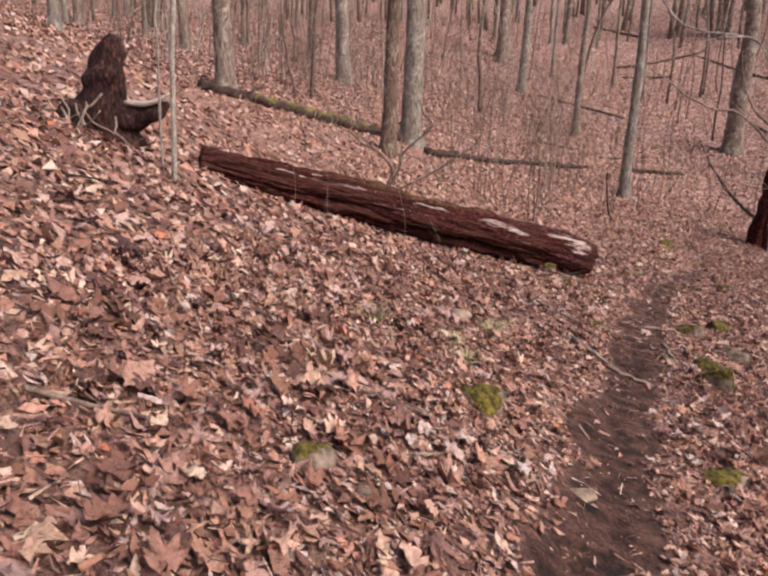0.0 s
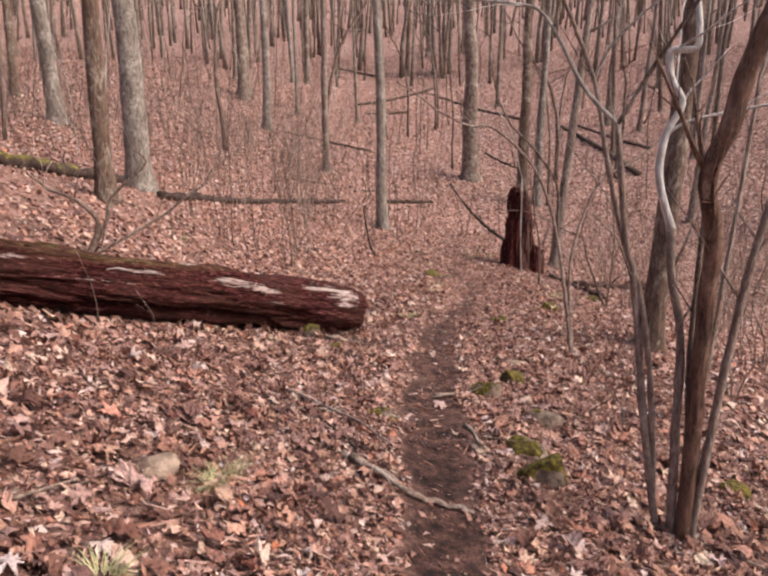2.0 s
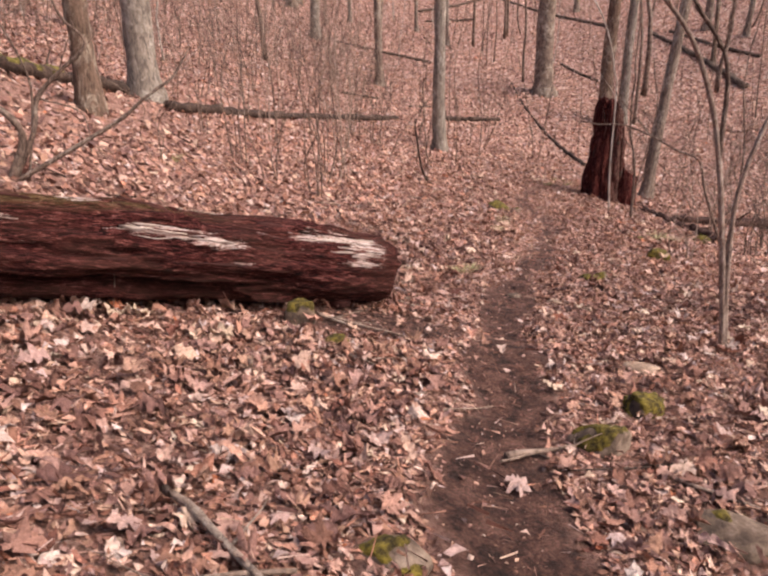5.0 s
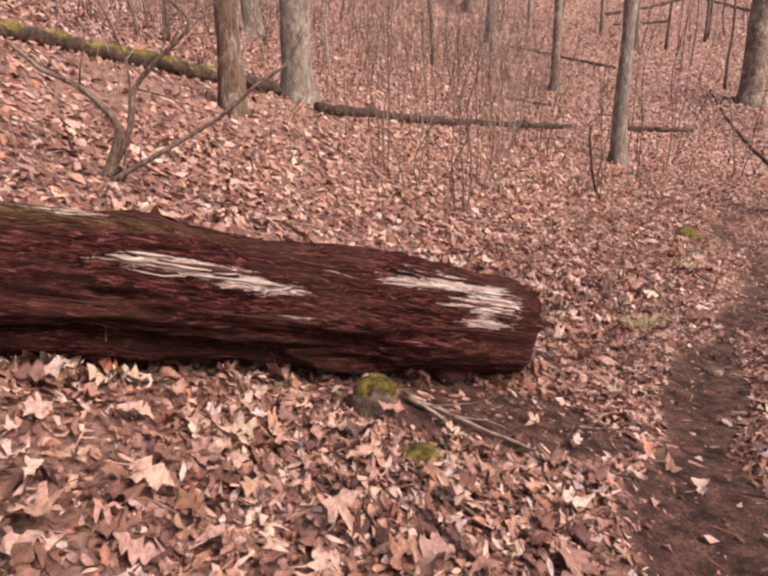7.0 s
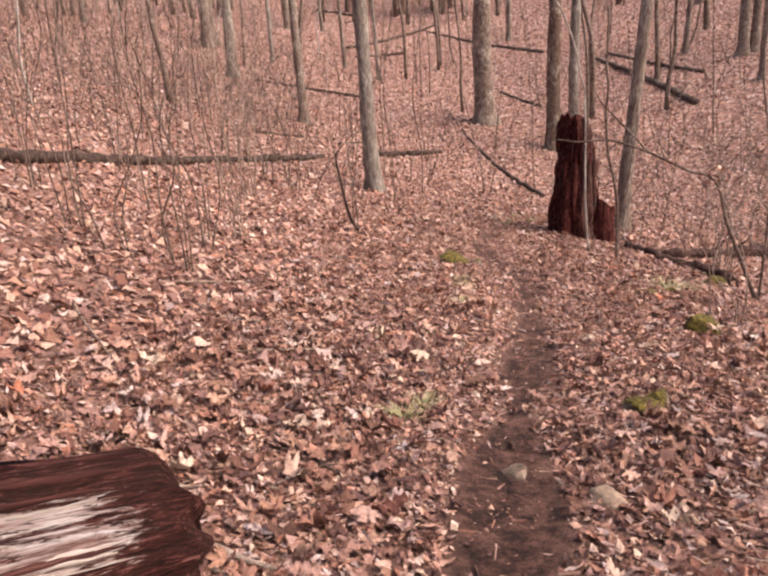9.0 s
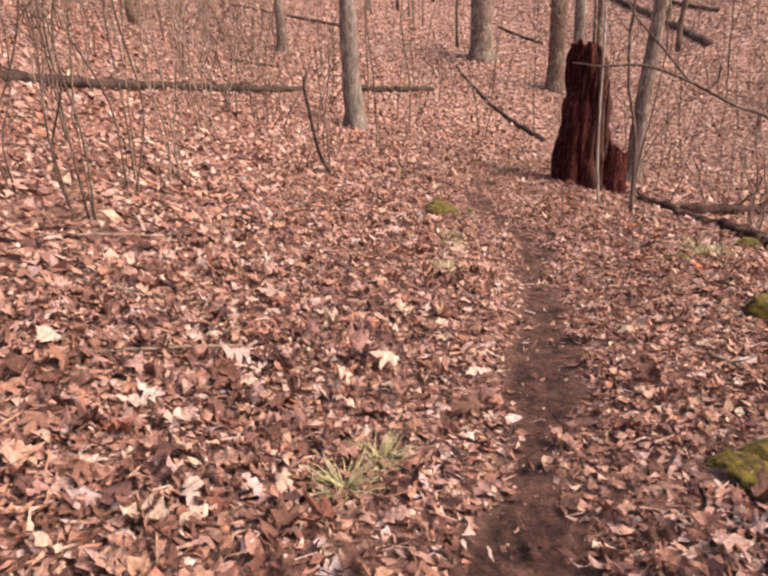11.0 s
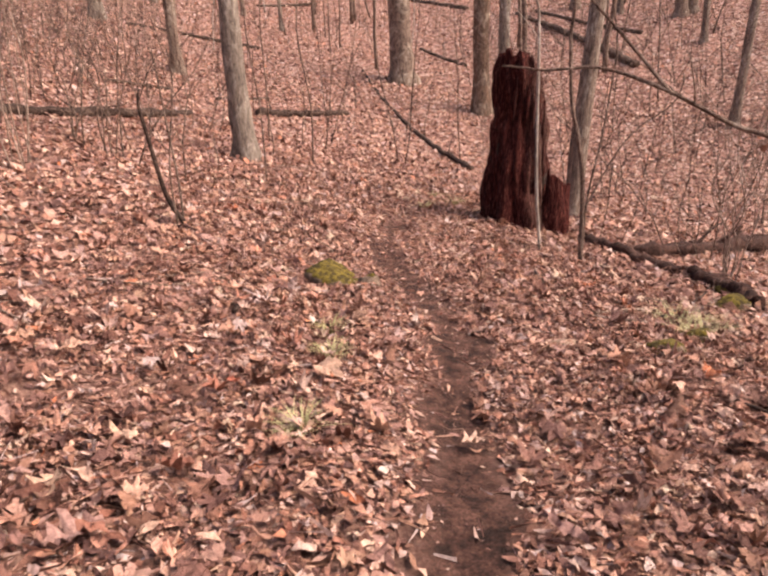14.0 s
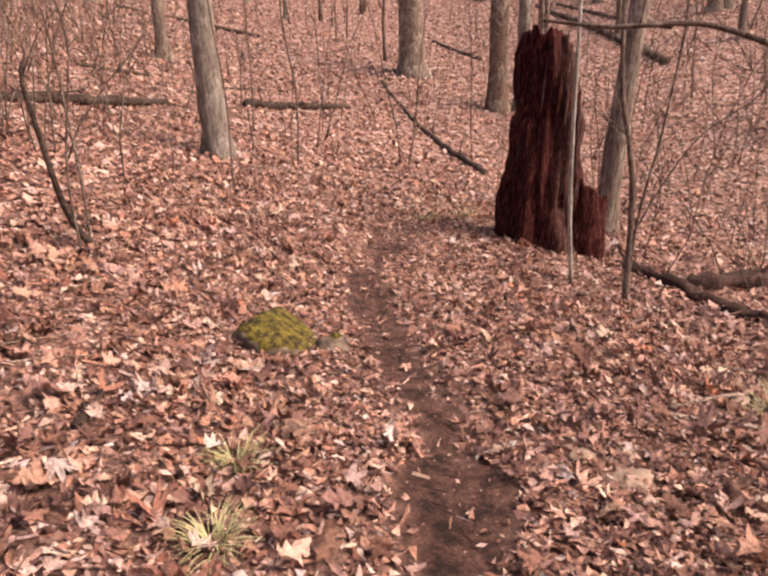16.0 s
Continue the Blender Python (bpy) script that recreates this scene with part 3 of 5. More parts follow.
def thicket(box, number, seed):
    """Fine bare twigs of a dense understorey, joined."""
    r0, out = random.Random(seed), []
    for _ in range(number):
        x, y = r0.uniform(box[0], box[1]), r0.uniform(box[2], box[3])
        h = r0.uniform(1.6, 4.2)
        line = wander((x, y, ground_z(x, y) - 0.05), (r0.gauss(0, 0.12), r0.gauss(0, 0.12), 1), h, 7, 0.16, r0, 0.05)
        w = r0.uniform(0.005, 0.012)
        out.append(tube(line, [w * (1 - 0.12 * i) for i in range(8)], 4))
        for _ in range(9):
            i = r0.randint(1, 6)
            t = r0.uniform(0, 6.3)
            side = wander(line[i], (math.cos(t), math.sin(t), r0.uniform(0.3, 1.3)), h * r0.uniform(0.15, 0.4), 4, 0.2, r0, 0.05)
            out.append(tube(side, [w * 0.55 * (1 - 0.2 * q) for q in range(5)], 3))
            out.append(tube(wander(side[2], (r0.gauss(0, 1), r0.gauss(0, 1), 0.8), h * 0.12, 2, 0.2, r0), [w * 0.3, w * 0.25, w * 0.15], 3))
    return joined(out)


for box, number, seed in (((-4.5, 8.5, 18.5, 34), 230, 71), ((-9, -2.5, 12, 26), 60, 73), ((11.5, 22, 10.5, 20), 120, 72)):
    tagged(part("brush", thicket(box, number, seed), TWIG), "dense thicket of fine bare brown twigs", "brush", kind="stuff")


# ---- fallen trunks ----
def fallen(name, points, r0, r1, mat, label, category="log", seed=0, sink=0.3, group="", twigs=0, moss=None, rough=0.55):
    """A trunk or branch lying on the ground along (x, y) points."""
    rr = random.Random(seed)
    base = points[0]
    pts = [(x, y, ground_z(x, y)) for x, y in points]
    line = smooth_line(pts, 16)
    n = len(line) - 1
    at = Vector((base[0], base[1], ground_z(*base)))
    root = thing(name, at, label, category, group)
    rad = [r0 + (r1 - r0) * i / n for i in range(n + 1)]
    line = [q + Vector((0, 0, r * (1 - sink))) - at for q, r in zip(line, rad)]
    line = [q + Vector((rr.gauss(0, 0.15), rr.gauss(0, 0.15), rr.gauss(0, 0.1))) * r for q, r in zip(line, rad)]
    part("body", tube(line, [r * (1 + (rough - 0.55) * rr.gauss(0, 0.18)) for r in rad], 16, rough, 7.0, 0, seed), mat, root)
    for k in range(twigs):
        i = rr.randint(2, n - 1)
        part("broken_limb", branch(line[i], (rr.gauss(0, 1), rr.gauss(0, 1), rr.uniform(0.1, 0.9)), rr.uniform(0.3, 0.9), rad[i] * 0.3, rr, 2), mat, root)
    if moss:
        a, b = int(moss[0] * n), int(moss[1] * n)
        top = [q + Vector((0, 0, r * 0.42)) for q, r in zip(line, rad)][a:b]
        part("moss_cover", tube(top, [rad[a + i] * 0.84 * (1 if 0 < i < len(top) - 1 else 0.4) for i in range(len(top))], 10, 0.6, 6, 0, seed + 3), LOG_MOSS, root, "yellow-green moss cover")
    return root


fallen("mossy_log", [(-3.77, 12.97), (-2.4, 14.6), (-1.2, 16.2), (0.2, 17.8)], 0.10, 0.13, LOGBARK, "long fallen trunk with yellow-green moss on top", seed=1, sink=0.15, twigs=2, moss=(0.2, 0.85))
fallen("fallen_log", [(0.98, 17.4), (3.2, 19.9), (5.4, 22.5), (7.6, 24.6)], 0.105, 0.075, LOGBARK, "thin dark trunk lying across the leaf-covered slope", seed=2, sink=0.25, twigs=3)
fallen("fallen_log", [(9.3, 25.5), (10.6, 26.1), (12.1, 26.6)], 0.10, 0.07, LOGBARK, "short dark broken trunk with a knot on leaves", seed=3, sink=0.2, twigs=2)
fallen("fallen_log", [(15.33, 32.32), (14.4, 29), (13.3, 24.5), (12.57, 21.37)], 0.035, 0.065, LOGBARK, "long bent dark branch lying down the slope", seed=4, sink=0.3, twigs=1)
fallen("rotten_log", [(11.17, 16.7), (11.1, 15.4), (10.95, 14.5), (10.8, 13.9)], 0.09, 0.1, CRUMBLING, "half-buried mossy rotten log beside the broken stump", seed=5, sink=0.65, twigs=1, rough=0.8)
fallen("rotten_log", [(11.6, 16.15), (13.2, 16.3), (15.7, 16.65)], 0.12, 0.15, CRUMBLING, "thick dark rotten log lying below the trail", seed=6, sink=0.95, twigs=3, rough=0.85)
for k, (pts, r0, r1) in enumerate((([(22.5, 50.7), (24, 45.5), (25.3, 40.3)], 0.13, 0.16), ([(26.4, 37.6), (25.3, 32.5), (24.0, 27.7)], 0.14, 0.2),
                                   ([(27.2, 37.1), (27.1, 33.6), (27.0, 30.3)], 0.12, 0.13), ([(19.5, 35.3), (19.5, 33.5), (19.6, 32.0)], 0.08, 0.09),
                                   ([(8.0, 36.7), (10.0, 36.0), (12.4, 35.1)], 0.07, 0.1), ([(6.25, 26.72), (7.0, 26.9), (7.65, 27.08)], 0.05, 0.06),
                                   ([(8.68, 26.76), (9.5, 27.3), (10.33, 27.78)], 0.05, 0.05), ([(17.0, 58.4), (18.6, 56.8), (20, 55.2)], 0.14, 0.14),
                                   ([(15.3, 44.7), (17, 45.1), (18.9, 45.4)], 0.08, 0.1), ([(15.6, 47), (19.6, 49.3), (23.8, 51.4)], 0.13, 0.1))):
    fallen("fallen_log", pts, r0 * 0.68, r1 * 0.68, WEATHERED, "dark weathered trunk lying on the far slope", seed=10 + k, sink=0.2, group="trunks lying on the far slope", twigs=1)


# ---- the large rotten log ----
LOG_A, LOG_B = Vector((-1.95, 6.66, 0.66)), Vector((2.82, 8.695, -0.63))
LOG_LEN = (LOG_B - LOG_A).length


def log_radius(x, t):
    """Radius at x metres along the log and angle t (0: away from the trail, 90 degrees: up)."""
    x, t = np.asarray(x, float), np.asarray(t, float)
    r = np.interp(x, (0, 1, 2, 3, 3.6, 4.5, 5.0, 5.4), (0.15, 0.185, 0.215, 0.25, 0.268, 0.266, 0.262, 0.252))
    r = r * np.sqrt(np.clip((LOG_LEN + 0.1 - x) / 0.1, 0.0, 1.0)) ** 0.5
    c, s = np.cos(t), np.sin(t)
    r = r + 0.02 * vnoise(x * 1.1 + 3, c * 2.0 + 7, 21) + 0.02 * vnoise(x * 2.3, s * 2.6 + 4, 22)
    # layers of fibre that break off in steps, and fine grooves
    step = vnoise(x * 1.5 + 0.3 * np.sin(t * 3), t * 4.3, 23)
    r = r + 0.017 * np.tanh(5 * step) + 0.012 * np.tanh(4 * vnoise(x * 3.4, t * 9.1, 24)) + 0.011 * vnoise(x * 7.0, t * 17.1, 25) + 0.008 * vnoise(x * 15, t * 29.1, 26)
    slab = np.clip((s - 0.55) * 3, 0, 1) * np.clip((3.75 + 0.15 * np.sin(t * 9) - x) / 0.06, 0, 1) * np.clip((x - 1.0) / 0.6, 0, 1)
    r = r + 0.03 * slab
    hollow = 1.9 * np.exp(-(((x - 3.7) / 0.36) ** 4 + ((t - 3.78 - 0.12 * (x - 3.7)) / 0.2) ** 4)) + 1.1 * np.exp(-(((x - 2.9) / 0.55) ** 4 + ((t - 3.75) / 0.15) ** 4)) + 0.7 * np.exp(-(((x - 1.6) / 0.5) ** 2 + ((t - 3.4) / 0.25) ** 2))
    # the sawn-round butt is smoother than the rotten middle
    calm = np.clip((x - 4.7) / 0.5, 0, 1) * 0.65
    r = r * (1 - calm) + calm * 0.262 * np.sqrt(np.clip((LOG_LEN + 0.1 - x) / 0.1, 0.0, 1.0)) ** 0.5
    return r - 0.1 * hollow


def log_point(x, t, lift=0.0):
    r = float(log_radius(x, t)) + lift
    return Vector((x, r * math.cos(t), r * math.sin(t)))


def rotten_log():
    along = (LOG_B - LOG_A).normalized()
    side = Vector((0, 0, 1)).cross(along).normalized()
    up = along.cross(side)
    m = Matrix((along, side, up)).transposed().to_4x4()
    m.translation = LOG_A
    root = new("rotten_log")
    root.matrix_world = m
    tagged(root, "large rotten red-brown log with splintered pale wood beside the trail", "log")
    nx, nt = 300, 120
    xs = np.concatenate([np.linspace(0, LOG_LEN - 0.2, nx - 24), LOG_LEN + 0.097 - 0.287 * np.linspace(1, 0, 24) ** 1.6])
    ts = np.linspace(0, 2 * np.pi, nt, endpoint=False)
    gx, gt = np.meshgrid(xs, ts, indexing="ij")
    gr = log_radius(gx, gt)
    # the seam of the angle is closed by blending its last columns
    for k in range(10):
        w = (k + 1) / 11
        gr[:, nt - 10 + k] = gr[:, nt - 10 + k] * (1 - w) + gr[:, 0] * w
    ragged = np.clip((gx - LOG_LEN + 0.2) / 0.2, 0, 1) * 0.03 * vnoise(gt * 4, gt * 0 + 2, 31)
    verts = np.stack([gx + ragged, gr * np.cos(gt), gr * np.sin(gt)], -1).reshape(-1, 3).tolist()
    faces = [(i * nt + k, i * nt + (k + 1) % nt, (i + 1) * nt + (k + 1) % nt, (i + 1) * nt + k) for i in range(nx - 1) for k in range(nt)]
    faces += [tuple(range(nt))[::-1], tuple((nx - 1) * nt + k for k in range(nt))]
    body = part("body", (verts, faces), LOGWOOD, root)
    bare = np.zeros_like(gx)
    for x, t, lx, lt in ((4.86, 2.15, 0.5, 0.26), (5.06, 2.5, 0.26, 0.34), (5.02, 2.88, 0.28, 0.11), (3.66, 2.55, 0.42, 0.15), (3.94, 2.68, 0.28, 0.15), (2.75, 2.45, 0.35, 0.1),
                         (4.12, 3.05, 0.22, 0.05), (1.5, 2.3, 0.9, 0.1), (4.3, 2.2, 0.14, 0.06), (4.55, 2.55, 0.12, 0.05), (2.4, 2.9, 0.9, 0.05), (3.3, 1.5, 0.4, 0.14)):
        bare = np.maximum(bare, 0.85 * np.clip(1.25 - np.hypot((gx - x) / lx, (gt - t) / lt), 0, 1) ** 0.6 * (1 if lt > 0.1 else 0.85))
    body.data.attributes.new("bare", "FLOAT", "POINT").data.foreach_set("value", bare.reshape(-1).astype(np.float32))
    mossy = np.clip(1.2 - np.hypot((gx - 2.7) / 1.25, (gt - 1.75) / 0.5), 0, 1)
    body.data.attributes.new("mossy", "FLOAT", "POINT").data.foreach_set("value", mossy.reshape(-1).astype(np.float32))
    rr = random.Random(5)

    def strip(x0, x1, t, width, lift, mat, name, label=""):
        n = max(5, int((x1 - x0) / 0.035))
        v, f = [], []
        for i in range(n + 1):
            s = i / n
            w = width * (math.sin(math.pi * min(max(s, 0.04), 0.96)) ** 0.45) * (1 + 0.9 * noise.noise(Vector((x0 * 9 + s * (x1 - x0) * 14, t * 3, 1))))
            tt = t + 0.03 * noise.noise(Vector((s * 3, x0 * 5, t)))
            x = x0 + (x1 - x0) * s
            for d in (-0.5, 0.0, 0.5):
                v.append(log_point(x, tt + d * w / 0.22, lift * (1.0 if d == 0 else 0.55)))
            for d in (0.5, -0.5):
                v.append(log_point(x, tt + d * w / 0.22, -0.012))
        for i in range(n):
            a, b = i * 5, i * 5 + 5
            f += [(a + k, a + (k + 1) % 5, b + (k + 1) % 5, b + k) for k in range(5)]
        f += [(0, 4, 3, 2, 1), tuple(n * 5 + k for k in range(5))]
        part(name, (v, f), mat, root, label)

    for _ in range(60):
        x0 = rr.uniform(0.05, LOG_LEN - 0.35)
        strip(x0, min(x0 + rr.uniform(0.12, 0.55), LOG_LEN - 0.1), rr.uniform(0.7, 4.5), rr.uniform(0.004, 0.012), rr.uniform(0.003, 0.009), STRIP if rr.random() < 0.4 else ROT, "wood_strip")
    # loose pale splinters where the outer layer has split away
    for x0, x1, t0, t1, number in ((4.55, 5.1, 2.05, 2.35, 12), (4.8, 5.15, 2.35, 2.75, 7), (3.4, 4.0, 2.45, 2.75, 8), (2.5, 3.1, 2.3, 2.6, 3), (0.5, 2.3, 2.1, 2.6, 4)):
        for _ in range(number):
            a, ln = rr.uniform(x0, x1), rr.uniform(0.07, 0.22)
            strip(max(a - ln / 2, x0 - 0.1), min(a + ln / 2, LOG_LEN - 0.12), rr.uniform(t0, t1), rr.uniform(0.004, 0.009), rr.uniform(0.005, 0.01), BARE, "exposed_wood", "splintered pale exposed wood")
    foot = wander((LOG_LEN - 0.42, -0.03, -0.12), (0.5, -0.25, -1), 0.2, 4, 0.1, rr)
    part("root_stub", tube(foot, [0.1, 0.11, 0.1, 0.09, 0.08], 12, 0.4, 7), ROT, root)
    return root


rotten_log()


# ---- broken standing stump ----
def shell(radius, tall, top, thick, seed, nt=56, nz=44, squash=1.0):
    """A hollow, ragged column of rotten wood. top(t): its height by the angle."""
    v, f = [], []
    for inner in (0, 1):
        for i in range(nz + 1):
            for k in range(nt):
                t = 2 * math.pi * k / nt
                z = top(t) * i / nz - 0.12
                c, s = math.cos(t), math.sin(t)
                r = radius(max(z, 0) / tall, t)
                r *= 1 + 0.24 * noise.noise(Vector((c * 2.2, s * 2.2, z * 1.1 + seed))) + 0.2 * noise.noise(Vector((c * 4, s * 4, z * 2.6 + seed))) + 0.1 * noise.noise(Vector((c * 6, s * 6, z * 0.8 + seed * 3))) + 0.06 * noise.noise(Vector((c * 14, s * 14, z * 2.2))) + 0.07 * math.tanh(9 * noise.noise(Vector((c * 2.6 + 4, s * 2.6, z * 1.5 + seed)))) + 0.035 * math.tanh(8 * noise.noise(Vector((c * 8, s * 8, z * 1.1 + seed))))
                if inner:
                    r = max(r - thick * (1.4 - 0.8 * i / nz), 0.02)
                v.append((r * c, r * s * squash, z))
    m = (nz + 1) * nt
    for i in range(nz):
        for k in range(nt):
            j = (k + 1) % nt
            f.append((i * nt + k, i * nt + j, (i + 1) * nt + j, (i + 1) * nt + k))
            f.append((m + i * nt + k, m + (i + 1) * nt + k, m + (i + 1) * nt + j, m + i * nt + j))
    for k in range(nt):
        j = (k + 1) % nt
        f.append((nz * nt + k, nz * nt + j, m + nz * nt + j, m + nz * nt + k))
    return v, f


def broken_stump():
    x, y = 10.56, 17.34
    root = thing("broken_stump", (x, y, ground_z(x, y)), "tall dark red rotten stump, broken off and hollow, beside the trail", "stump", rz=-25)
    jag = lambda t: 0.13 * noise.noise(Vector((math.cos(t) * 5, math.sin(t) * 5, 3))) + 0.08 * noise.noise(Vector((math.cos(t) * 14, math.sin(t) * 14, 9)))
    main = part("shell", shell(lambda h, t: (0.405 - 0.105 * min(h, 1) ** 0.8) * (1 + 0.13 * max(0.0, math.cos(t - 2.9)) ** 0.5 * (h < 0.6 + 0.04 * math.sin(7 * t))), 2.3, lambda t: 2.4 + 0.8 * jag(t) - 0.95 * max(0.0, math.cos(t - 0.15)) ** 2, 0.1, 2, 96, 64), ROT_UP, root)
    # weathered grey-brown on one side only, which also paints in the stump's lit side
    grey = [min(1.0, max(0.0, 1.25 - abs((math.atan2(v.co.y, v.co.x) + 0.75) / 0.75))) for v in main.data.vertices]
    main.data.attributes.new("weathered", "FLOAT", "POINT").data.foreach_set("value", grey)
    side = part("side_stub", shell(lambda h, t: 0.24 - 0.06 * h, 0.8, lambda t: 0.8 + 0.6 * jag(t) - 0.12 * math.cos(t), 0.06, 5, 32, 20), ROT_UP, root, "lower broken stub of rotten wood")
    side.location = (0.5, -0.05, 0)
    rr = random.Random(8)
    for _ in range(30):
        t, z0 = rr.uniform(3.0, 6.5), rr.uniform(0.05, 1.5)
        n, w, ln = 6, rr.uniform(0.01, 0.028), rr.uniform(0.2, 0.6)
        line = []
        for i in range(n + 1):
            z = z0 + ln * i / n
            r = (0.405 - 0.105 * min(z / 2.3, 1) ** 0.8) * rr.uniform(0.97, 1.03)
            line.append((r * math.cos(t + 0.02 * i), r * math.sin(t + 0.02 * i), z))
        part("wood_splinter", tube(line, [w * (0.3 + math.sin(math.pi * min(0.9, 0.1 + i / n))) for i in range(n + 1)], 6, 0.4, 8), rr.choice((STRIP, ROT_UP, LOGBARK)), root)
    return root


broken_stump()


def root_stump():
    at = Vector((-2.6, 6.0, ground_z(-2.6, 6.0) - 0.1))
    root = thing("upturned_stump", at, "dark upturned root stump with a spike and root arms on leaves", "stump")
    arm = lambda name, pts, rad, mat, label="", s=1: part(name, tube(smooth_line(pts, 5), list(np.interp(np.linspace(0, len(rad) - 1, 5 * (len(pts) - 1) + 1), range(len(rad)), rad)), 20, 0.5, 7, 0, s), mat, root, label)
    arm("core", [(-0.1, 0, -0.1), (-0.07, 0.02, 0.15), (-0.02, 0, 0.4), (0.03, 0, 0.66), (0.09, 0, 0.88), (0.14, 0, 0.99)], [0.4, 0.32, 0.21, 0.155, 0.115, 0.06], ROOTWOOD, s=1)
    arm("root_arm", [(-0.02, 0, 0.26), (-0.28, -0.05, 0.2), (-0.52, -0.1, 0.12), (-0.84, -0.15, 0.04)], [0.22, 0.2, 0.13, 0.03], ROOTWOOD, s=2)
    arm("root_arm", [(0.0, 0, 0.24), (0.24, 0, 0.3), (0.44, -0.02, 0.34), (0.6, -0.05, 0.42)], [0.16, 0.13, 0.1, 0.03], ROOTWOOD, s=3)
    arm("root_arm", [(0.1, 0, 0.22), (0.14, -0.1, 0.05), (0.18, -0.16, -0.1)], [0.12, 0.11, 0.09], ROOTWOOD, s=4)
    arm("pale_root", [(0.22, -0.1, 0.42), (0.45, -0.11, 0.42), (0.66, -0.1, 0.52)], [0.02, 0.028, 0.012], BARE, "pale weathered root tip", 5)
    arm("pale_root", [(-0.3, -0.18, 0.16), (-0.5, -0.2, 0.1), (-0.75, -0.25, -0.02)], [0.02, 0.03, 0.012], BARE, "pale weathered root tip", 6)
    for k in range(9):
        rr = random.Random(60 + k)
        part("rootlet", tube(smooth_line(wander((rr.uniform(-0.3, 0.25), -0.3, rr.uniform(0.25, 0.5)), (rr.gauss(0, 0.5), -0.2, -0.7), 0.6, 5, 0.3, rr), 3), list(np.linspace(0.011, 0.006, 16)), 5), STICK, root)
    return root


root_stump()


# ---- stems beside the trail ----
def stems(name, label, category, at, lines, group="", twigs=3, seed=0):
    """A clump of bent stems. lines: (control points, foot radius, tip radius, material, stem label, metres that it grows on past its last point)."""
    rr = random.Random(seed)
    base = Vector((at[0], at[1], ground_z(*at)))
    root = thing(name, base, label, category, group)
    for pts, r0, r1, mat, tag, more in lines:
        pts = [Vector(p) - base for p in pts]
        if pts[0].length < 0.5:
            pts[0].z = min(pts[0].z, -0.05)
        line = smooth_line(pts, 5)
        if more:
            d = (line[-1] - line[-3]).normalized()
            line += wander(line[-1], d, more, 8, 0.12, rr, 0.08)[1:]
        n = len(line) - 1
        stem = part("stem", tube(line, [r0 + (r1 - r0) * (i / n) ** 0.8 for i in range(n + 1)], 9, 0.18, 9, 0, seed), mat, root, tag)
        for _ in range(twigs):
            i = rr.randint(n // 3, n - 1)
            t = rr.uniform(0, 6.3)
            k = r0 + (r1 - r0) * (i / n)
            d = (line[i + 1] - line[i]).normalized()
            part("twig", branch(line[i], d * 0.8 + Vector((math.cos(t), math.sin(t), 0.3)) * 0.8, rr.uniform(0.25, 0.8), k * 0.4, rr, 3, 1, 4), mat, stem)
    return root


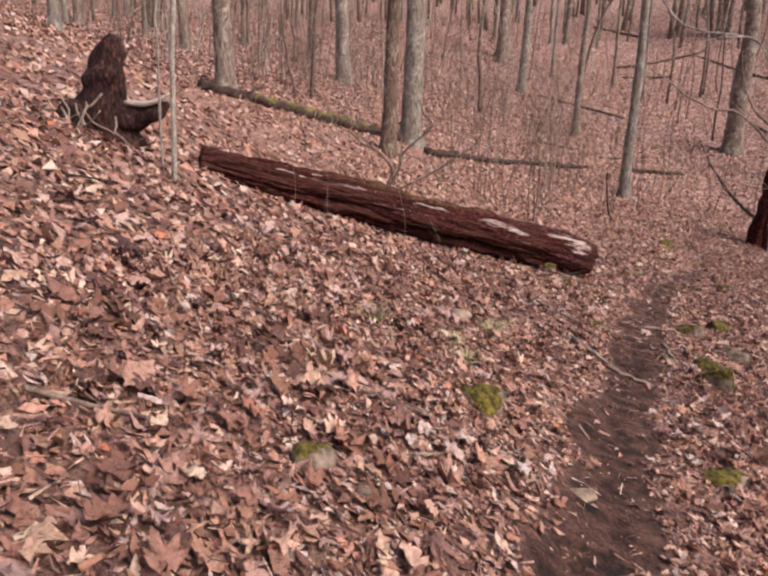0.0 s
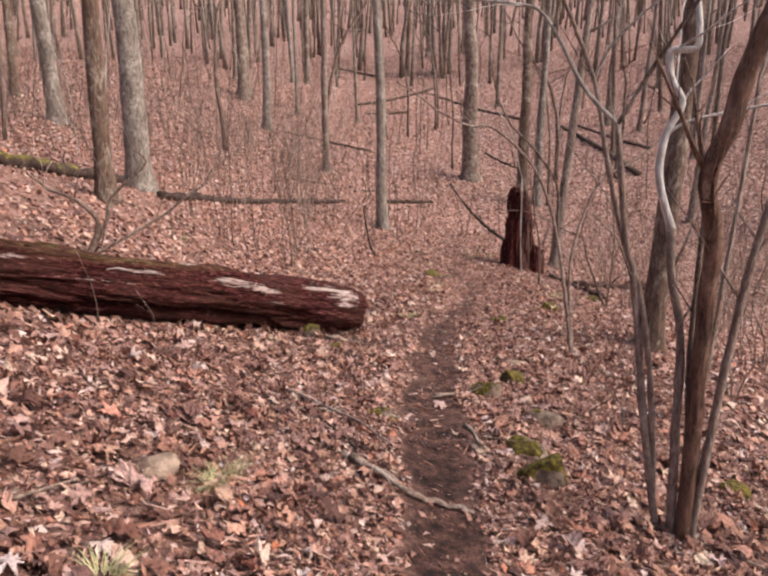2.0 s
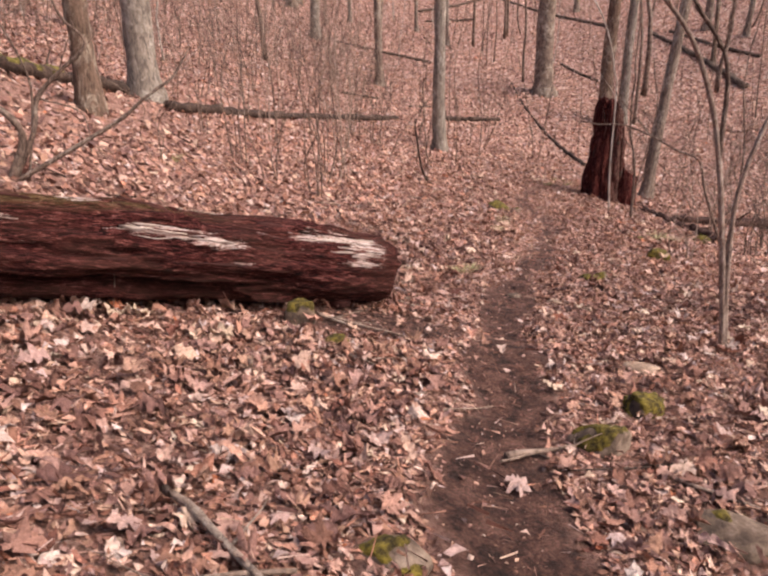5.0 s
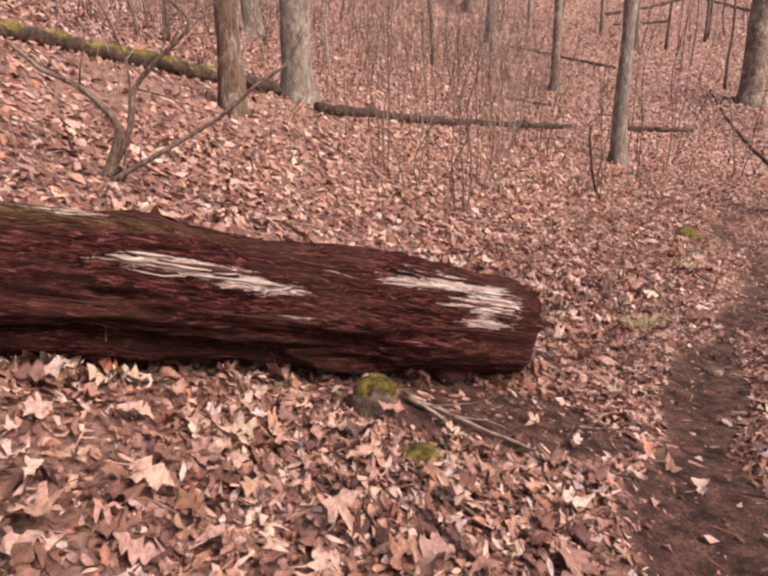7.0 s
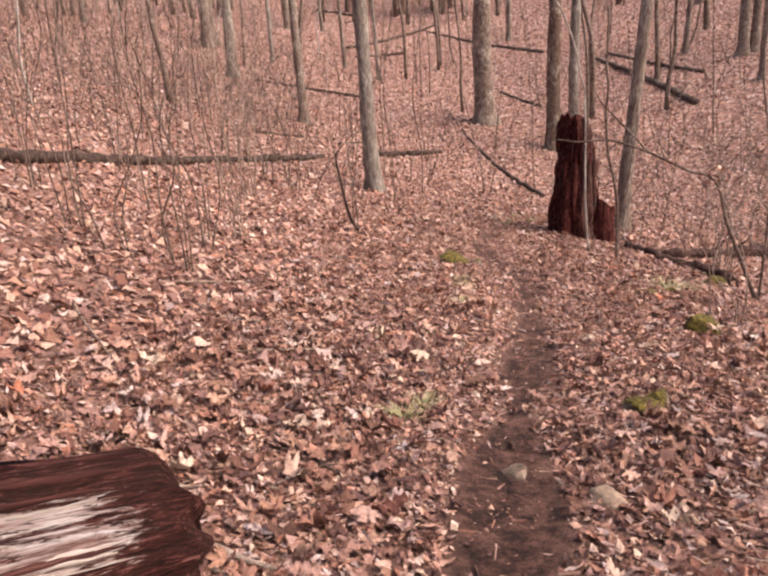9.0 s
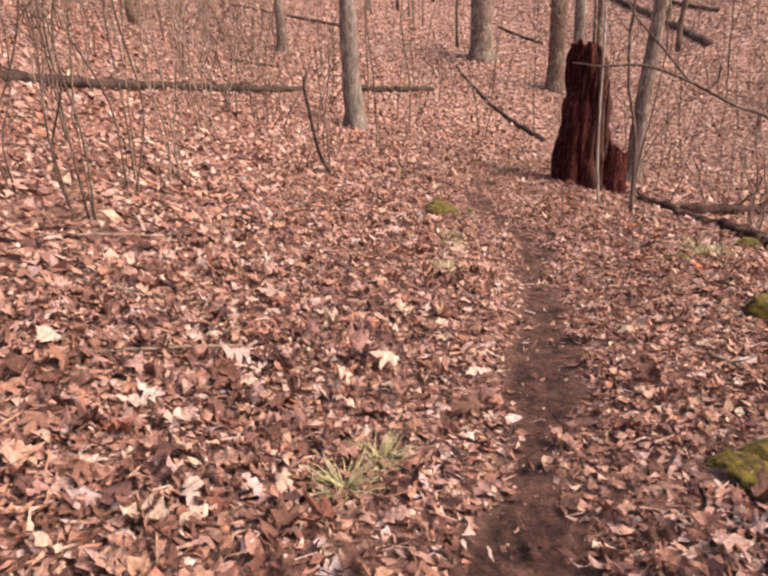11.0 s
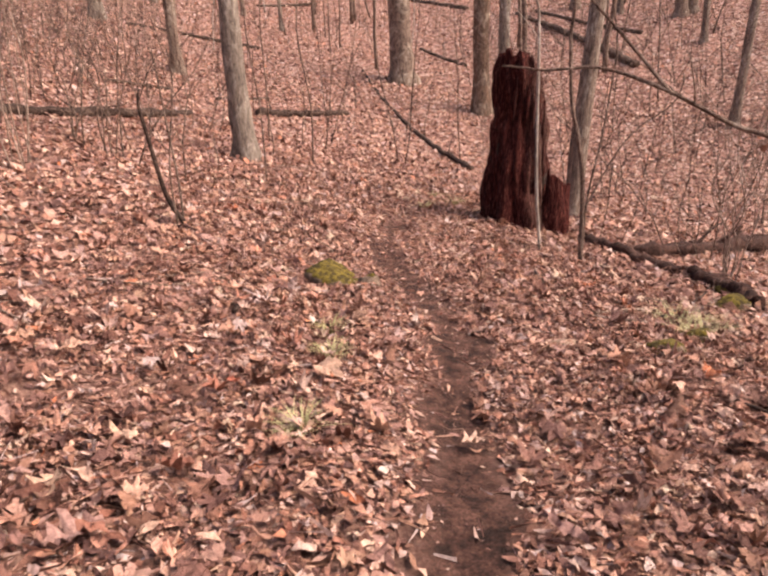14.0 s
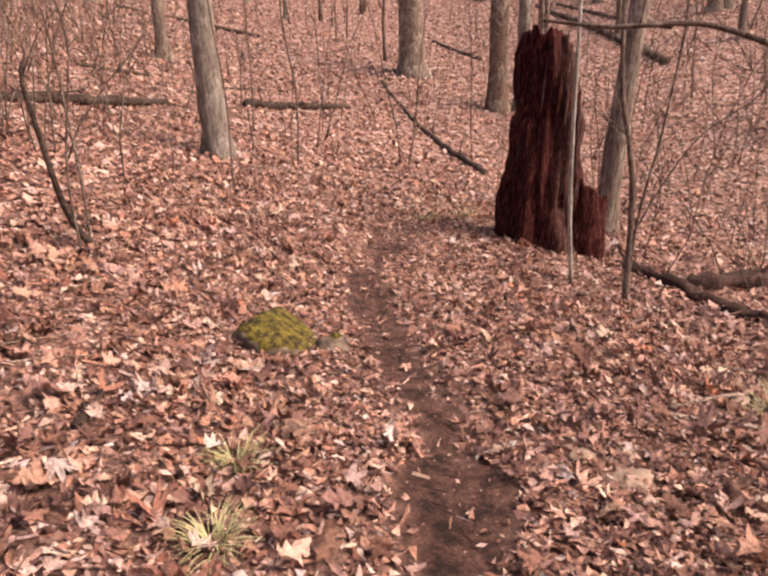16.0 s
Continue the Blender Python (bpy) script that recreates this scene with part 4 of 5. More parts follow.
stems("multi_stem_tree", "clump of bare curved stems rising from one foot beside the trail", "tree", (3.28, 4.32), [
    ([(3.24, 4.34, -0.78), (3.15, 4.43, -0.29), (3.12, 4.48, 0.13), (3.06, 4.5, 0.51), (3.01, 4.51, 0.66), (2.97, 4.53, 0.97), (2.94, 4.56, 1.28)], 0.023, 0.016, TWIG_GREY, "", 0.0),
    ([(2.94, 4.56, 1.28), (2.81, 4.68, 1.47), (2.65, 4.81, 1.82), (2.52, 4.9, 1.89), (2.36, 5.02, 1.92)], 0.013, 0.006, TWIG_PALE, "", 0.8),
    ([(2.94, 4.56, 1.28), (3.05, 4.51, 1.5), (3.13, 4.46, 1.66), (3.21, 4.38, 1.85)], 0.013, 0.008, TWIG, "dark forked side stem", 1.4),
    ([(3.23, 4.36, -0.78), (3.19, 4.41, -0.28), (3.14, 4.44, 0.13), (3.09, 4.49, 0.45), (3.02, 4.56, 0.72), (2.95, 4.62, 1.07), (2.9, 4.65, 1.34), (2.87, 4.68, 1.51), (2.8, 4.73, 1.72), (2.73, 4.78, 1.9)], 0.019, 0.009, TWIG_GREY, "", 1.2),
    ([(2.87, 4.68, 1.51), (2.93, 4.64, 1.67), (3.03, 4.55, 1.81)], 0.009, 0.006, TWIG_PALE, "", 0.9),
    ([(3.29, 4.3, -0.8), (3.28, 4.32, -0.39), (3.28, 4.35, 0.16), (3.24, 4.42, 0.52), (3.25, 4.45, 0.74)], 0.026, 0.022, TWIG_GREY, "", 0.0),
    ([(3.25, 4.45, 0.74), (3.21, 4.53, 1.01), (3.23, 4.53, 1.23), (3.29, 4.5, 1.39), (3.26, 4.56, 1.52), (3.26, 4.57, 1.65), (3.34, 4.49, 1.66), (3.35, 4.49, 1.77)], 0.022, 0.017, PEELED, "crooked stem with peeling white bark", 1.4),
    ([(3.23, 4.53, 1.23), (3.29, 4.47, 1.29), (3.4, 4.37, 1.33)], 0.01, 0.006, PEELED, "", 0.7),
    ([(3.33, 4.25, -0.85), (3.32, 4.24, -0.37), (3.31, 4.24, -0.04), (3.29, 4.22, 0.43), (3.26, 4.19, 0.73), (3.19, 4.2, 1.03), (3.21, 4.12, 1.26), (3.23, 4.08, 1.5), (3.26, 4.01, 1.73)], 0.039, 0.048, DEADWOOD, "thick reddish dead stem", 2.6),
    ([(3.36, 4.23, -0.89), (3.38, 4.19, -0.36), (3.41, 4.16, 0.13), (3.44, 4.12, 0.58), (3.48, 4.08, 0.93), (3.53, 4.03, 1.46)], 0.024, 0.016, TWIG_GREY, "", 2.6),
    ([(3.31, 4.27, -0.81), (3.31, 4.27, -0.38), (3.3, 4.3, 0.05), (3.33, 4.33, 0.53), (3.41, 4.39, 1.28)], 0.018, 0.01, TWIG, "", 1.5),
    ([(3.37, 4.32, -0.8), (3.48, 4.35, -0.14), (3.61, 4.39, 0.66), (3.72, 4.43, 1.37)], 0.017, 0.008, TWIG_GREY, "", 1.3)], seed=1)
stems("sapling", "slim forked pale sapling arching over the trail", "sapling", (5.28, 7.83), [
    ([(5.28, 7.83, -1.25), (5.16, 7.87, -0.47), (5.04, 7.91, 0.19), (4.9, 7.95, 0.66), (4.69, 8.02, 1.06), (4.3, 8.14, 1.41), (4.03, 8.23, 1.44), (3.67, 8.35, 1.62)], 0.025, 0.007, TWIG_GREY, "", 0.5),
    ([(5.3, 7.83, -1.25), (5.21, 7.85, -0.56), (5.21, 7.85, 0.07), (5.44, 7.77, 0.8), (5.8, 7.66, 1.05)], 0.021, 0.009, TWIG_GREY, "", 0.8),
    ([(5.04, 7.91, 0.19), (5.0, 7.92, 0.79), (4.78, 7.99, 1.14)], 0.018, 0.008, TWIG, "", 1.2)], seed=2)
arch = stems("bent_sapling", "dark bare sapling bent over into a long arch", "sapling", (9.86, 12.7), [
    ([(9.86, 12.7, -2.15), (9.59, 12.86, -1.43), (9.47, 12.94, -1.06), (9.34, 13.01, -0.6), (9.05, 13.18, -0.45), (8.67, 13.4, -0.22), (8.31, 13.62, -0.06), (8.05, 13.77, -0.05)], 0.026, 0.007, TWIG, "", 0.4),
    ([(8.67, 13.4, -0.22), (8.44, 13.54, 0.08), (8.22, 13.67, 0.35)], 0.013, 0.006, TWIG, "", 0.3),
    ([(9.9, 12.75, -2.15), (10.0, 12.8, -1.4), (10.1, 12.9, -0.5), (10.0, 13.0, 0.4)], 0.018, 0.008, TWIG, "", 1.0)], seed=3)
stems("dead_shoot", "crooked dark dead shoot with a hooked foot", "sapling", (5.89, 16.52), [
    ([(5.98, 16.5, -1.36), (5.81, 16.57, -1.07), (5.72, 16.62, -0.54), (5.68, 16.64, -0.26)], 0.028, 0.01, LOGBARK, "", 0.2),
    ([(5.92, 16.55, -1.36), (5.93, 16.6, -0.9), (5.9, 16.7, -0.3)], 0.012, 0.006, TWIG, "", 0.6),
    ([(5.86, 16.5, -1.36), (5.85, 16.5, -0.8), (5.95, 16.5, -0.2)], 0.01, 0.005, TWIG, "", 0.5)], twigs=2, seed=4)
stems("sapling", "thin pale sapling in front of the broken stump", "sapling", (9.83, 15.97), [
    ([(9.83, 15.97, -2.08), (9.77, 16.0, -1.36), (9.75, 16.01, -0.65), (9.74, 16.01, 0.05), (9.74, 16.02, 0.34)], 0.02, 0.014, TWIG_PALE, "", 2.0)], twigs=2, seed=5)
stems("sapling", "forked thin sapling beside the broken stump", "sapling", (10.09, 15.58), [
    ([(10.09, 15.58, -2.15), (10.07, 15.59, -1.28), (10.01, 15.62, -0.8), (9.91, 15.66, -0.34), (9.87, 15.68, 0.31)], 0.03, 0.014, TWIG, "", 1.5),
    ([(10.1, 15.58, -2.15), (10.12, 15.56, -1.41), (10.23, 15.51, -0.72), (10.32, 15.47, 0.09)], 0.014, 0.007, TWIG, "", 1.0),
    ([(10.09, 15.58, -1.54), (10.34, 15.46, -1.0), (10.55, 15.36, -0.69), (10.85, 15.22, -0.47)], 0.01, 0.005, TWIG, "", 0.4)], seed=6)
stems("bare_shrub", "crooked bare shrub behind the rotten log", "shrub", (-0.07, 10.75), [
    ([(-0.07, 10.75, -0.12), (0.08, 10.75, 0.2), (0.04, 10.75, 0.38), (-0.16, 10.74, 0.58), (-0.35, 10.74, 0.67)], 0.041, 0.013, TWIG, "", 0.4),
    ([(-0.05, 10.78, -0.12), (0.18, 10.75, 0.27), (0.26, 10.76, 0.57), (0.47, 10.76, 0.79), (0.67, 10.77, 0.96), (0.71, 10.77, 1.07), (0.58, 10.77, 1.2)], 0.027, 0.008, TWIG, "", 0.3),
    ([(-0.02, 10.72, -0.12), (0.46, 10.76, 0.11), (0.92, 10.78, 0.37), (1.16, 10.78, 0.56), (1.35, 10.79, 0.68)], 0.024, 0.008, TWIG, "", 0.4),
    ([(0.26, 10.76, 0.57), (0.59, 10.77, 0.45), (0.65, 10.77, 0.21)], 0.009, 0.004, TWIG, "", 0.0),
    ([(0.08, 10.75, 0.2), (0.22, 10.75, 0.57), (0.18, 10.75, 0.9), (0.05, 10.75, 1.22)], 0.012, 0.005, TWIG, "", 0.4)], twigs=4, seed=7)
stems("sapling", "thin white-barked sapling in the leaves", "sapling", (-1.78, 5.36), [
    ([(-1.78, 5.36, 0.55), (-1.76, 5.36, 1.29), (-1.75, 5.36, 1.67), (-1.72, 5.36, 2.03)], 0.024, 0.017, TWIG_PALE, "", 2.2)], twigs=2, seed=8)
stems("sapling", "very thin pale sapling in the leaves", "sapling", (-1.93, 5.52), [
    ([(-1.93, 5.52, 0.6), (-1.93, 5.52, 1.29), (-1.92, 5.52, 1.72)], 0.012, 0.009, TWIG_PALE, "", 1.6),
    ([(-1.95, 5.53, 1.5), (-2.2, 5.6, 1.62), (-2.28, 5.62, 1.9)], 0.008, 0.004, TWIG, "", 0.5)], twigs=2, seed=9)


def shrub(x, y, n, tall, seed, mat=TWIG, spread=0.35):
    rr = random.Random(seed)
    z = ground_z(x, y)
    lines = []
    for k in range(n):
        t = k * 2.4 + rr.uniform(0, 0.8)
        q = Vector((x + 0.16 * math.cos(t) * rr.random(), y + 0.16 * math.sin(t) * rr.random(), z - 0.05))
        h = tall * rr.uniform(0.6, 1.1)
        o = Vector((math.cos(t), math.sin(t), 0)) * spread * rr.uniform(0.3, 1.2)
        j = lambda: Vector((rr.gauss(0, 0.09), rr.gauss(0, 0.09), 0))
        lines.append(([q, q + o * 0.15 + j() * 0.6 + Vector((0, 0, h * 0.25)), q + o * 0.4 + j() + Vector((0, 0, h * 0.5)), q + o * 0.8 + j() + Vector((0, 0, h * 0.75)), q + o * 1.3 + j() + Vector((0, 0, h))], rr.uniform(0.005, 0.012), 0.0025, mat, "", 0.3))
    return stems("bare_shrub", "thin upright bare shrub stems in the leaf litter", "shrub", (x, y), lines, "bare shrubs of the slope", 8 if x < 6 else 6, seed)


for k, (x, y, n, tall) in enumerate(((3.96, 15.38, 7, 2.9), (3.19, 13.6, 5, 3.2), (2.09, 14.87, 3, 2.9), (4.6, 18.3, 7, 3.2), (2.56, 14.07, 3, 2.2), (3.52, 14.8, 5, 3.1),
                                     (2.8, 17.0, 6, 3.0), (1.6, 16.2, 5, 2.8), (5.6, 19.6, 5, 2.8), (11.3, 14.6, 7, 2.4), (12.4, 14.3, 8, 2.6), (13.6, 13.4, 8, 2.6), (7.9, 11.35, 5, 1.5), (10.3, 12.6, 7, 1.8), (11.6, 13.4, 8, 2.0), (12.8, 12.2, 7, 2.2), (6.8, 19.2, 3, 1.6),
                                     (1.0, 13.4, 3, 1.5), (6.2, 6.4, 4, 1.6), (8.6, 8.0, 6, 2.0), (9.6, 9.8, 8, 2.1), (11.0, 10.6, 7, 2.0), (13.6, 15.0, 5, 1.8),
                                     (14.6, 19.5, 5, 1.8), (-0.9, 13.2, 3, 1.4), (5.2, 20.4, 4, 1.7), (9.3, 22.6, 3, 1.6), (-1.1, 8.6, 3, 1.0), (4.2, 5.7, 2, 0.9))):
    shrub(x, y, n, tall, 100 + k, TWIG if k % 3 else TWIG_GREY)



def stalk(x, y, tall, seed):
    rr = random.Random(seed)
    z = ground_z(x, y)
    pts = [(x, y, z - 0.04), (x + rr.gauss(0, 0.03), y + rr.gauss(0, 0.03), z + tall * 0.5), (x + rr.gauss(0, 0.12), y + rr.gauss(0, 0.1), z + tall)]
    return stems("dry_stalk", "thin pale dry stalk standing before the rotten log", "stalk", (x, y), [(pts, 0.0026, 0.0015, STICK, "", 0.1)], "dry stalks beside the log", 1, seed)


for k, (x, y, tall) in enumerate(((-0.97, 6.72, 0.5), (0.26, 7.2, 0.62), (0.62, 7.35, 0.3), (1.1, 7.8, 0.5), (-0.6, 6.8, 0.35))):
    stalk(x, y, tall, 900 + k)
for x, y, dia, which in ((7.51, 19.06, 0.022, 1), (8.84, 20.73, 0.028, 2), (8.9, 23.35, 0.03, 1), (2.24, 14.69, 0.02, 0), (2.91, 16.17, 0.022, 1)):
    z = ground_z(x, y)
    rr = random.Random(int(x * 100))
    stems("sapling", "very thin bare sapling standing in the leaf litter", "sapling", (x, y), [([(x, y, z - 0.05), (x + rr.gauss(0, 0.04), y, z + 1.0), (x + rr.gauss(0, 0.08), y, z + 2.2), (x + rr.gauss(0, 0.12), y, z + 3.4)], dia / 2, dia / 4, TWIG, "", 1.2)], "very thin saplings", 4, int(x * 100))

# ---- rocks ----
def rock(x, y, w, h, seed, mat=ROCK, moss=0.0, label="", rz=0.0, long=1.3):
    rr = random.Random(seed)
    bm = bmesh.new()
    bmesh.ops.create_icosphere(bm, subdivisions=4 if w > 0.3 else 3, radius=1.0)
    off = Vector((rr.uniform(0, 50), rr.uniform(0, 50), 0))
    planes = [(Vector((rr.gauss(0, 1), rr.gauss(0, 1), rr.gauss(0.2, 0.6))).normalized(), rr.uniform(0.5, 0.8)) for _ in range(10)] + [(Vector((rr.gauss(0, 0.15), rr.gauss(0, 0.15), 1)).normalized(), 0.68)]
    for v in bm.verts:
        c = v.co.copy()
        d = 1.1 + 0.28 * noise.noise(c * 0.9 + off) + 0.14 * noise.noise(c * 2.3 + off) + 0.07 * noise.noise(c * 6 + off)
        for a, cut in planes:
            d = min(d, cut / max(c.dot(a), 0.3))
        v.co = Vector((c.x * d * w * 0.5, c.y * d * w * 0.5 / long, max(c.z * d, -0.5) * h))
    verts, faces = [v.co.copy() for v in bm.verts], [tuple(v.index for v in f.verts) for f in bm.faces]
    bm.normal_update()
    normals = [f.normal.copy() for f in bm.faces]
    bm.free()
    ob = part("rock", (verts, faces), mat)
    ob.matrix_world = pose(x, y, ground_z(x, y) - 0.15 * h + 0.01, rr.uniform(-8, 8), rr.uniform(-8, 8), rz)
    tagged(ob, label or "weathered brown rock half sunk in leaves", "rock")
    if moss:
        keep = [f for f, nn in zip(faces, normals) if nn.z + 0.7 * noise.noise(verts[f[0]] * 9 + off) > 1.0 - moss]
        near = collections.defaultdict(list)
        for f in keep:
            for i in f:
                near[i].append(f)
        best, seen = [], set()
        for f in keep:
            if f in seen:
                continue
            patch, todo = [], [f]
            seen.add(f)
            while todo:
                q = todo.pop()
                patch.append(q)
                for i in q:
                    for w2 in near[i]:
                        if w2 not in seen:
                            seen.add(w2)
                            todo.append(w2)
            best = max(best, patch, key=len)
        keep = best
        used = sorted({i for f in keep for i in f})
        at = {i: k for k, i in enumerate(used)}
        rim = {}
        for f in keep:
            for a, b in zip(f, f[1:] + f[:1]):
                rim[(min(a, b), max(a, b))] = rim.get((min(a, b), max(a, b)), 0) + 1
        edge = {i for e, c in rim.items() if c == 1 for i in e}
        mv = []
        for i in used:
            p = verts[i]
            n = Vector((p.x, p.y, p.z * 2)).normalized()
            mv.append(p + n * (-0.004 if i in edge else 0.014 + 0.008 * noise.noise(p * 40)))
        if keep:
            part("moss_cushion", (mv, [tuple(at[i] for i in f) for f in keep]), MOSS, ob, "bright yellow-green moss cushion")
    return ob


STONES = []
MOSSY = "rock with a bright yellow-green moss cushion beside the trail"
FLAT = "flat tan stone lying in fallen leaves"
for k, (x, y, w, h, mat, moss, label, rz) in enumerate((
        (0.55, 2.95, 0.36, 0.12, ROCK, 0.55, MOSSY, 10), (2.88, 4.94, 0.34, 0.19, ROCK, 1.1, MOSSY, -20), (-0.2, 1.83, 0.18, 0.07, ROCK, 0.2, "", 30),
        (0.02, 1.72, 0.16, 0.05, ROCK_TAN, 0, FLAT, -40), (1.92, 3.05, 0.30, 0.07, ROCK, 0.3, "", 20), (0.93, 2.38, 0.15, 0.05, ROCK_TAN, 0, FLAT, 0),
        (0.62, 4.72, 0.26, 0.08, ROCK_TAN, 0, FLAT, 10), (2.64, 5.33, 0.17, 0.06, ROCK_TAN, 0, FLAT, -50), (2.71, 3.6, 0.27, 0.08, ROCK_TAN, 0, FLAT, -20),
        (3.44, 6.6, 0.32, 0.15, ROCK, 0.55, MOSSY, 0), (3.88, 6.92, 0.27, 0.11, ROCK, 0.8, MOSSY, 15), (4.26, 7.42, 0.2, 0.06, ROCK_TAN, 0, FLAT, 5), (3.52, 5.85, 0.32, 0.12, ROCK, 0.1, "", -20),
        (3.0, 5.3, 0.34, 0.12, ROCK, 0.4, "", -30), (2.14, 5.85, 0.24, 0.05, ROCK, 0.2, "", 0), (8.9, 13.1, 0.24, 0.08, ROCK, 0.6, MOSSY, 0),
        (2.14, 7.9, 0.22, 0.19, ROCK, 1.05, "mossy stone propped beside the rotten log", 0), (2.31, 7.6, 0.14, 0.05, ROCK, 0.9, "", 40),
        (4.56, 9.05, 0.23, 0.06, ROCK_TAN, 0, FLAT, 25), (4.77, 8.85, 0.17, 0.07, ROCK_TAN, 0, FLAT, 60), (5.35, 9.72, 0.26, 0.06, ROCK, 0.5, MOSSY, 0),
        (4.37, 9.45, 0.18, 0.035, ROCK, 0, "small dark flat stone set in the trail", 10), (5.5, 9.75, 0.2, 0.08, ROCK, 0.6, MOSSY, 0),
        (7.36, 11.22, 0.36, 0.19, ROCK, 1.15, MOSSY, 15), (10.5, 13.95, 0.38, 0.13, ROCK, 0.8, MOSSY, 0), (6.74, 15.0, 0.62, 0.2, ROCK, 0.45, "long rock with moss at the edge of the trail", -45),
        (7.05, 14.8, 0.22, 0.09, ROCK, 0.1, "", -30), (7.73, 13.3, 0.23, 0.04, ROCK_TAN, 0, FLAT, 15), (7.69, 13.5, 0.13, 0.04, ROCK_TAN, 0, FLAT, 0),
        (10.9, 14.35, 0.3, 0.1, ROCK, 0.85, MOSSY, 0), (4.3, 4.7, 0.25, 0.09, ROCK, 0.8, MOSSY, 0), (8.3, 12.9, 0.3, 0.09, ROCK, 0.5, "", 0))):
    rock(x, y, w * 1.2, h * (1.15 if moss else 0.8), 200 + k, mat, moss, label, rz)
    STONES.append((x, y, w * 0.5))


# ---- sticks and roots on the ground ----
def stick(points, r, mat, seed, label="dry pale stick lying on fallen leaves", twigs=1, lift=0.02, group=""):
    rr = random.Random(seed)
    at = Vector((points[0][0], points[0][1], ground_z(*points[0])))
    root = thing("stick", at, label, "stick", group)
    pts = []
    for (ax, ay), (bx, by) in zip(points[:-1], points[1:]):
        for k in range(4):
            x, y = ax + (bx - ax) * k / 4, ay + (by - ay) * k / 4
            pts.append((x, y))
    pts.append(points[-1])
    line = [Vector((x + rr.gauss(0, r * 0.45), y + rr.gauss(0, r * 0.45), ground_z(x, y) + lift + r * 0.4)) - at for x, y in pts]
    n = len(line) - 1
    shaft = part("shaft", tube(smooth_line(line, 2), [r * (1 - 0.55 * i / (2 * n)) for i in range(2 * n + 1)], 7, 0.3, 12, 0, seed), mat, root)
    for _ in range(twigs):
        i = rr.randint(1, n - 1)
        d = (line[i + 1] - line[i]).normalized()
        part("side_twig", branch(line[i], d + Vector((rr.gauss(0, 0.7), rr.gauss(0, 0.7), 0.15)), rr.uniform(0.15, 0.4), r * 0.45, rr, 1, 1, 4, 0.0), mat, shaft)
    return root


for k, (pts, r) in enumerate((([(1.47, 6.1), (1.72, 5.69), (1.96, 5.18)], 0.015), ([(1.65, 4.98), (1.84, 4.64)], 0.022), ([(0.14, 2.44), (0.27, 2.3)], 0.012),
                              ([(0.49, 2.39), (0.69, 2.27)], 0.016), ([(2.26, 8.08), (2.56, 7.68)], 0.012), ([(2.27, 8.02), (2.52, 7.92), (2.78, 7.75)], 0.012),
                              ([(2.98, 8.96), (3.15, 8.68)], 0.013), ([(2.89, 9.18), (3.16, 8.91)], 0.018), ([(2.3, 12.26), (2.62, 11.0)], 0.009),
                              ([(1.04, 10.75), (1.76, 11.24)], 0.012), ([(3.1, 13.08), (3.9, 13.33)], 0.014), ([(2.68, 5.62), (2.65, 5.28)], 0.022),
                              ([(2.71, 5.47), (2.87, 5.43)], 0.01), ([(5.47, 14.87), (5.86, 15.05)], 0.007), ([(5.48, 14.64), (5.97, 14.74)], 0.007),
                              ([(5.77, 14.05), (5.9, 14.46)], 0.02), ([(8.86, 14.92), (8.6, 14.49)], 0.02), ([(9.0, 13.55), (10.6, 14.3), (12.3, 15.36)], 0.014),
                              ([(8.45, 13.7), (9.4, 13.8), (10.38, 14.04)], 0.012), ([(9.06, 13.66), (10.84, 14.22)], 0.009), ([(2.83, 6.49), (3.12, 6.57)], 0.008),
                              ([(6.27, 10.7), (6.25, 10.42)], 0.012), ([(3.06, 4.54), (3.4, 4.2), (3.69, 3.82)], 0.012), ([(2.75, 9.53), (3.0, 9.49)], 0.009),
                              ([(3.19, 9.54), (3.31, 9.43)], 0.01), ([(1.13, 10.77), (1.93, 11.4)], 0.011), ([(0.09, 4.27), (0.35, 4.5)], 0.009),
                              ([(2.66, 6.91), (3.03, 7.03)], 0.008), ([(2.88, 6.54), (3.24, 6.59)], 0.016), ([(2.33, 7.39), (2.51, 7.31)], 0.009))):
    stick(pts, r, LOGBARK if k in (15, 17) else STICK, 300 + k, "dark stick lying on fallen leaves" if k in (15, 17) else "dry pale stick lying on fallen leaves", lift=0.045 if k in (0, 1, 11) else 0.028)
stick([(1.62, 5.08), (1.75, 4.89), (1.89, 4.71), (2.05, 4.66), (2.18, 4.55)], 0.03, STICK, 340, "pale worn root crossing the edge of the trail", 0, 0.0)
rnd = random.Random(77)
count = 0
while count < 110:
    x, y, a, ln = rnd.uniform(-3.5, 13), rnd.uniform(1.0, 22), rnd.uniform(0, 6.3), rnd.uniform(0.25, 0.9)
    d = trail_distance(x, y)
    if d < 0.35 or d > 5.5:
        continue
    count += 1
    stick([(x, y), (x + ln * math.cos(a), y + ln * math.sin(a))], rnd.uniform(0.004, 0.011), rnd.choice((STICK, STICK, LOGBARK)), 400 + count, "thin twig scattered on the leaf litter", 1, 0.035, "twigs scattered on the leaves")


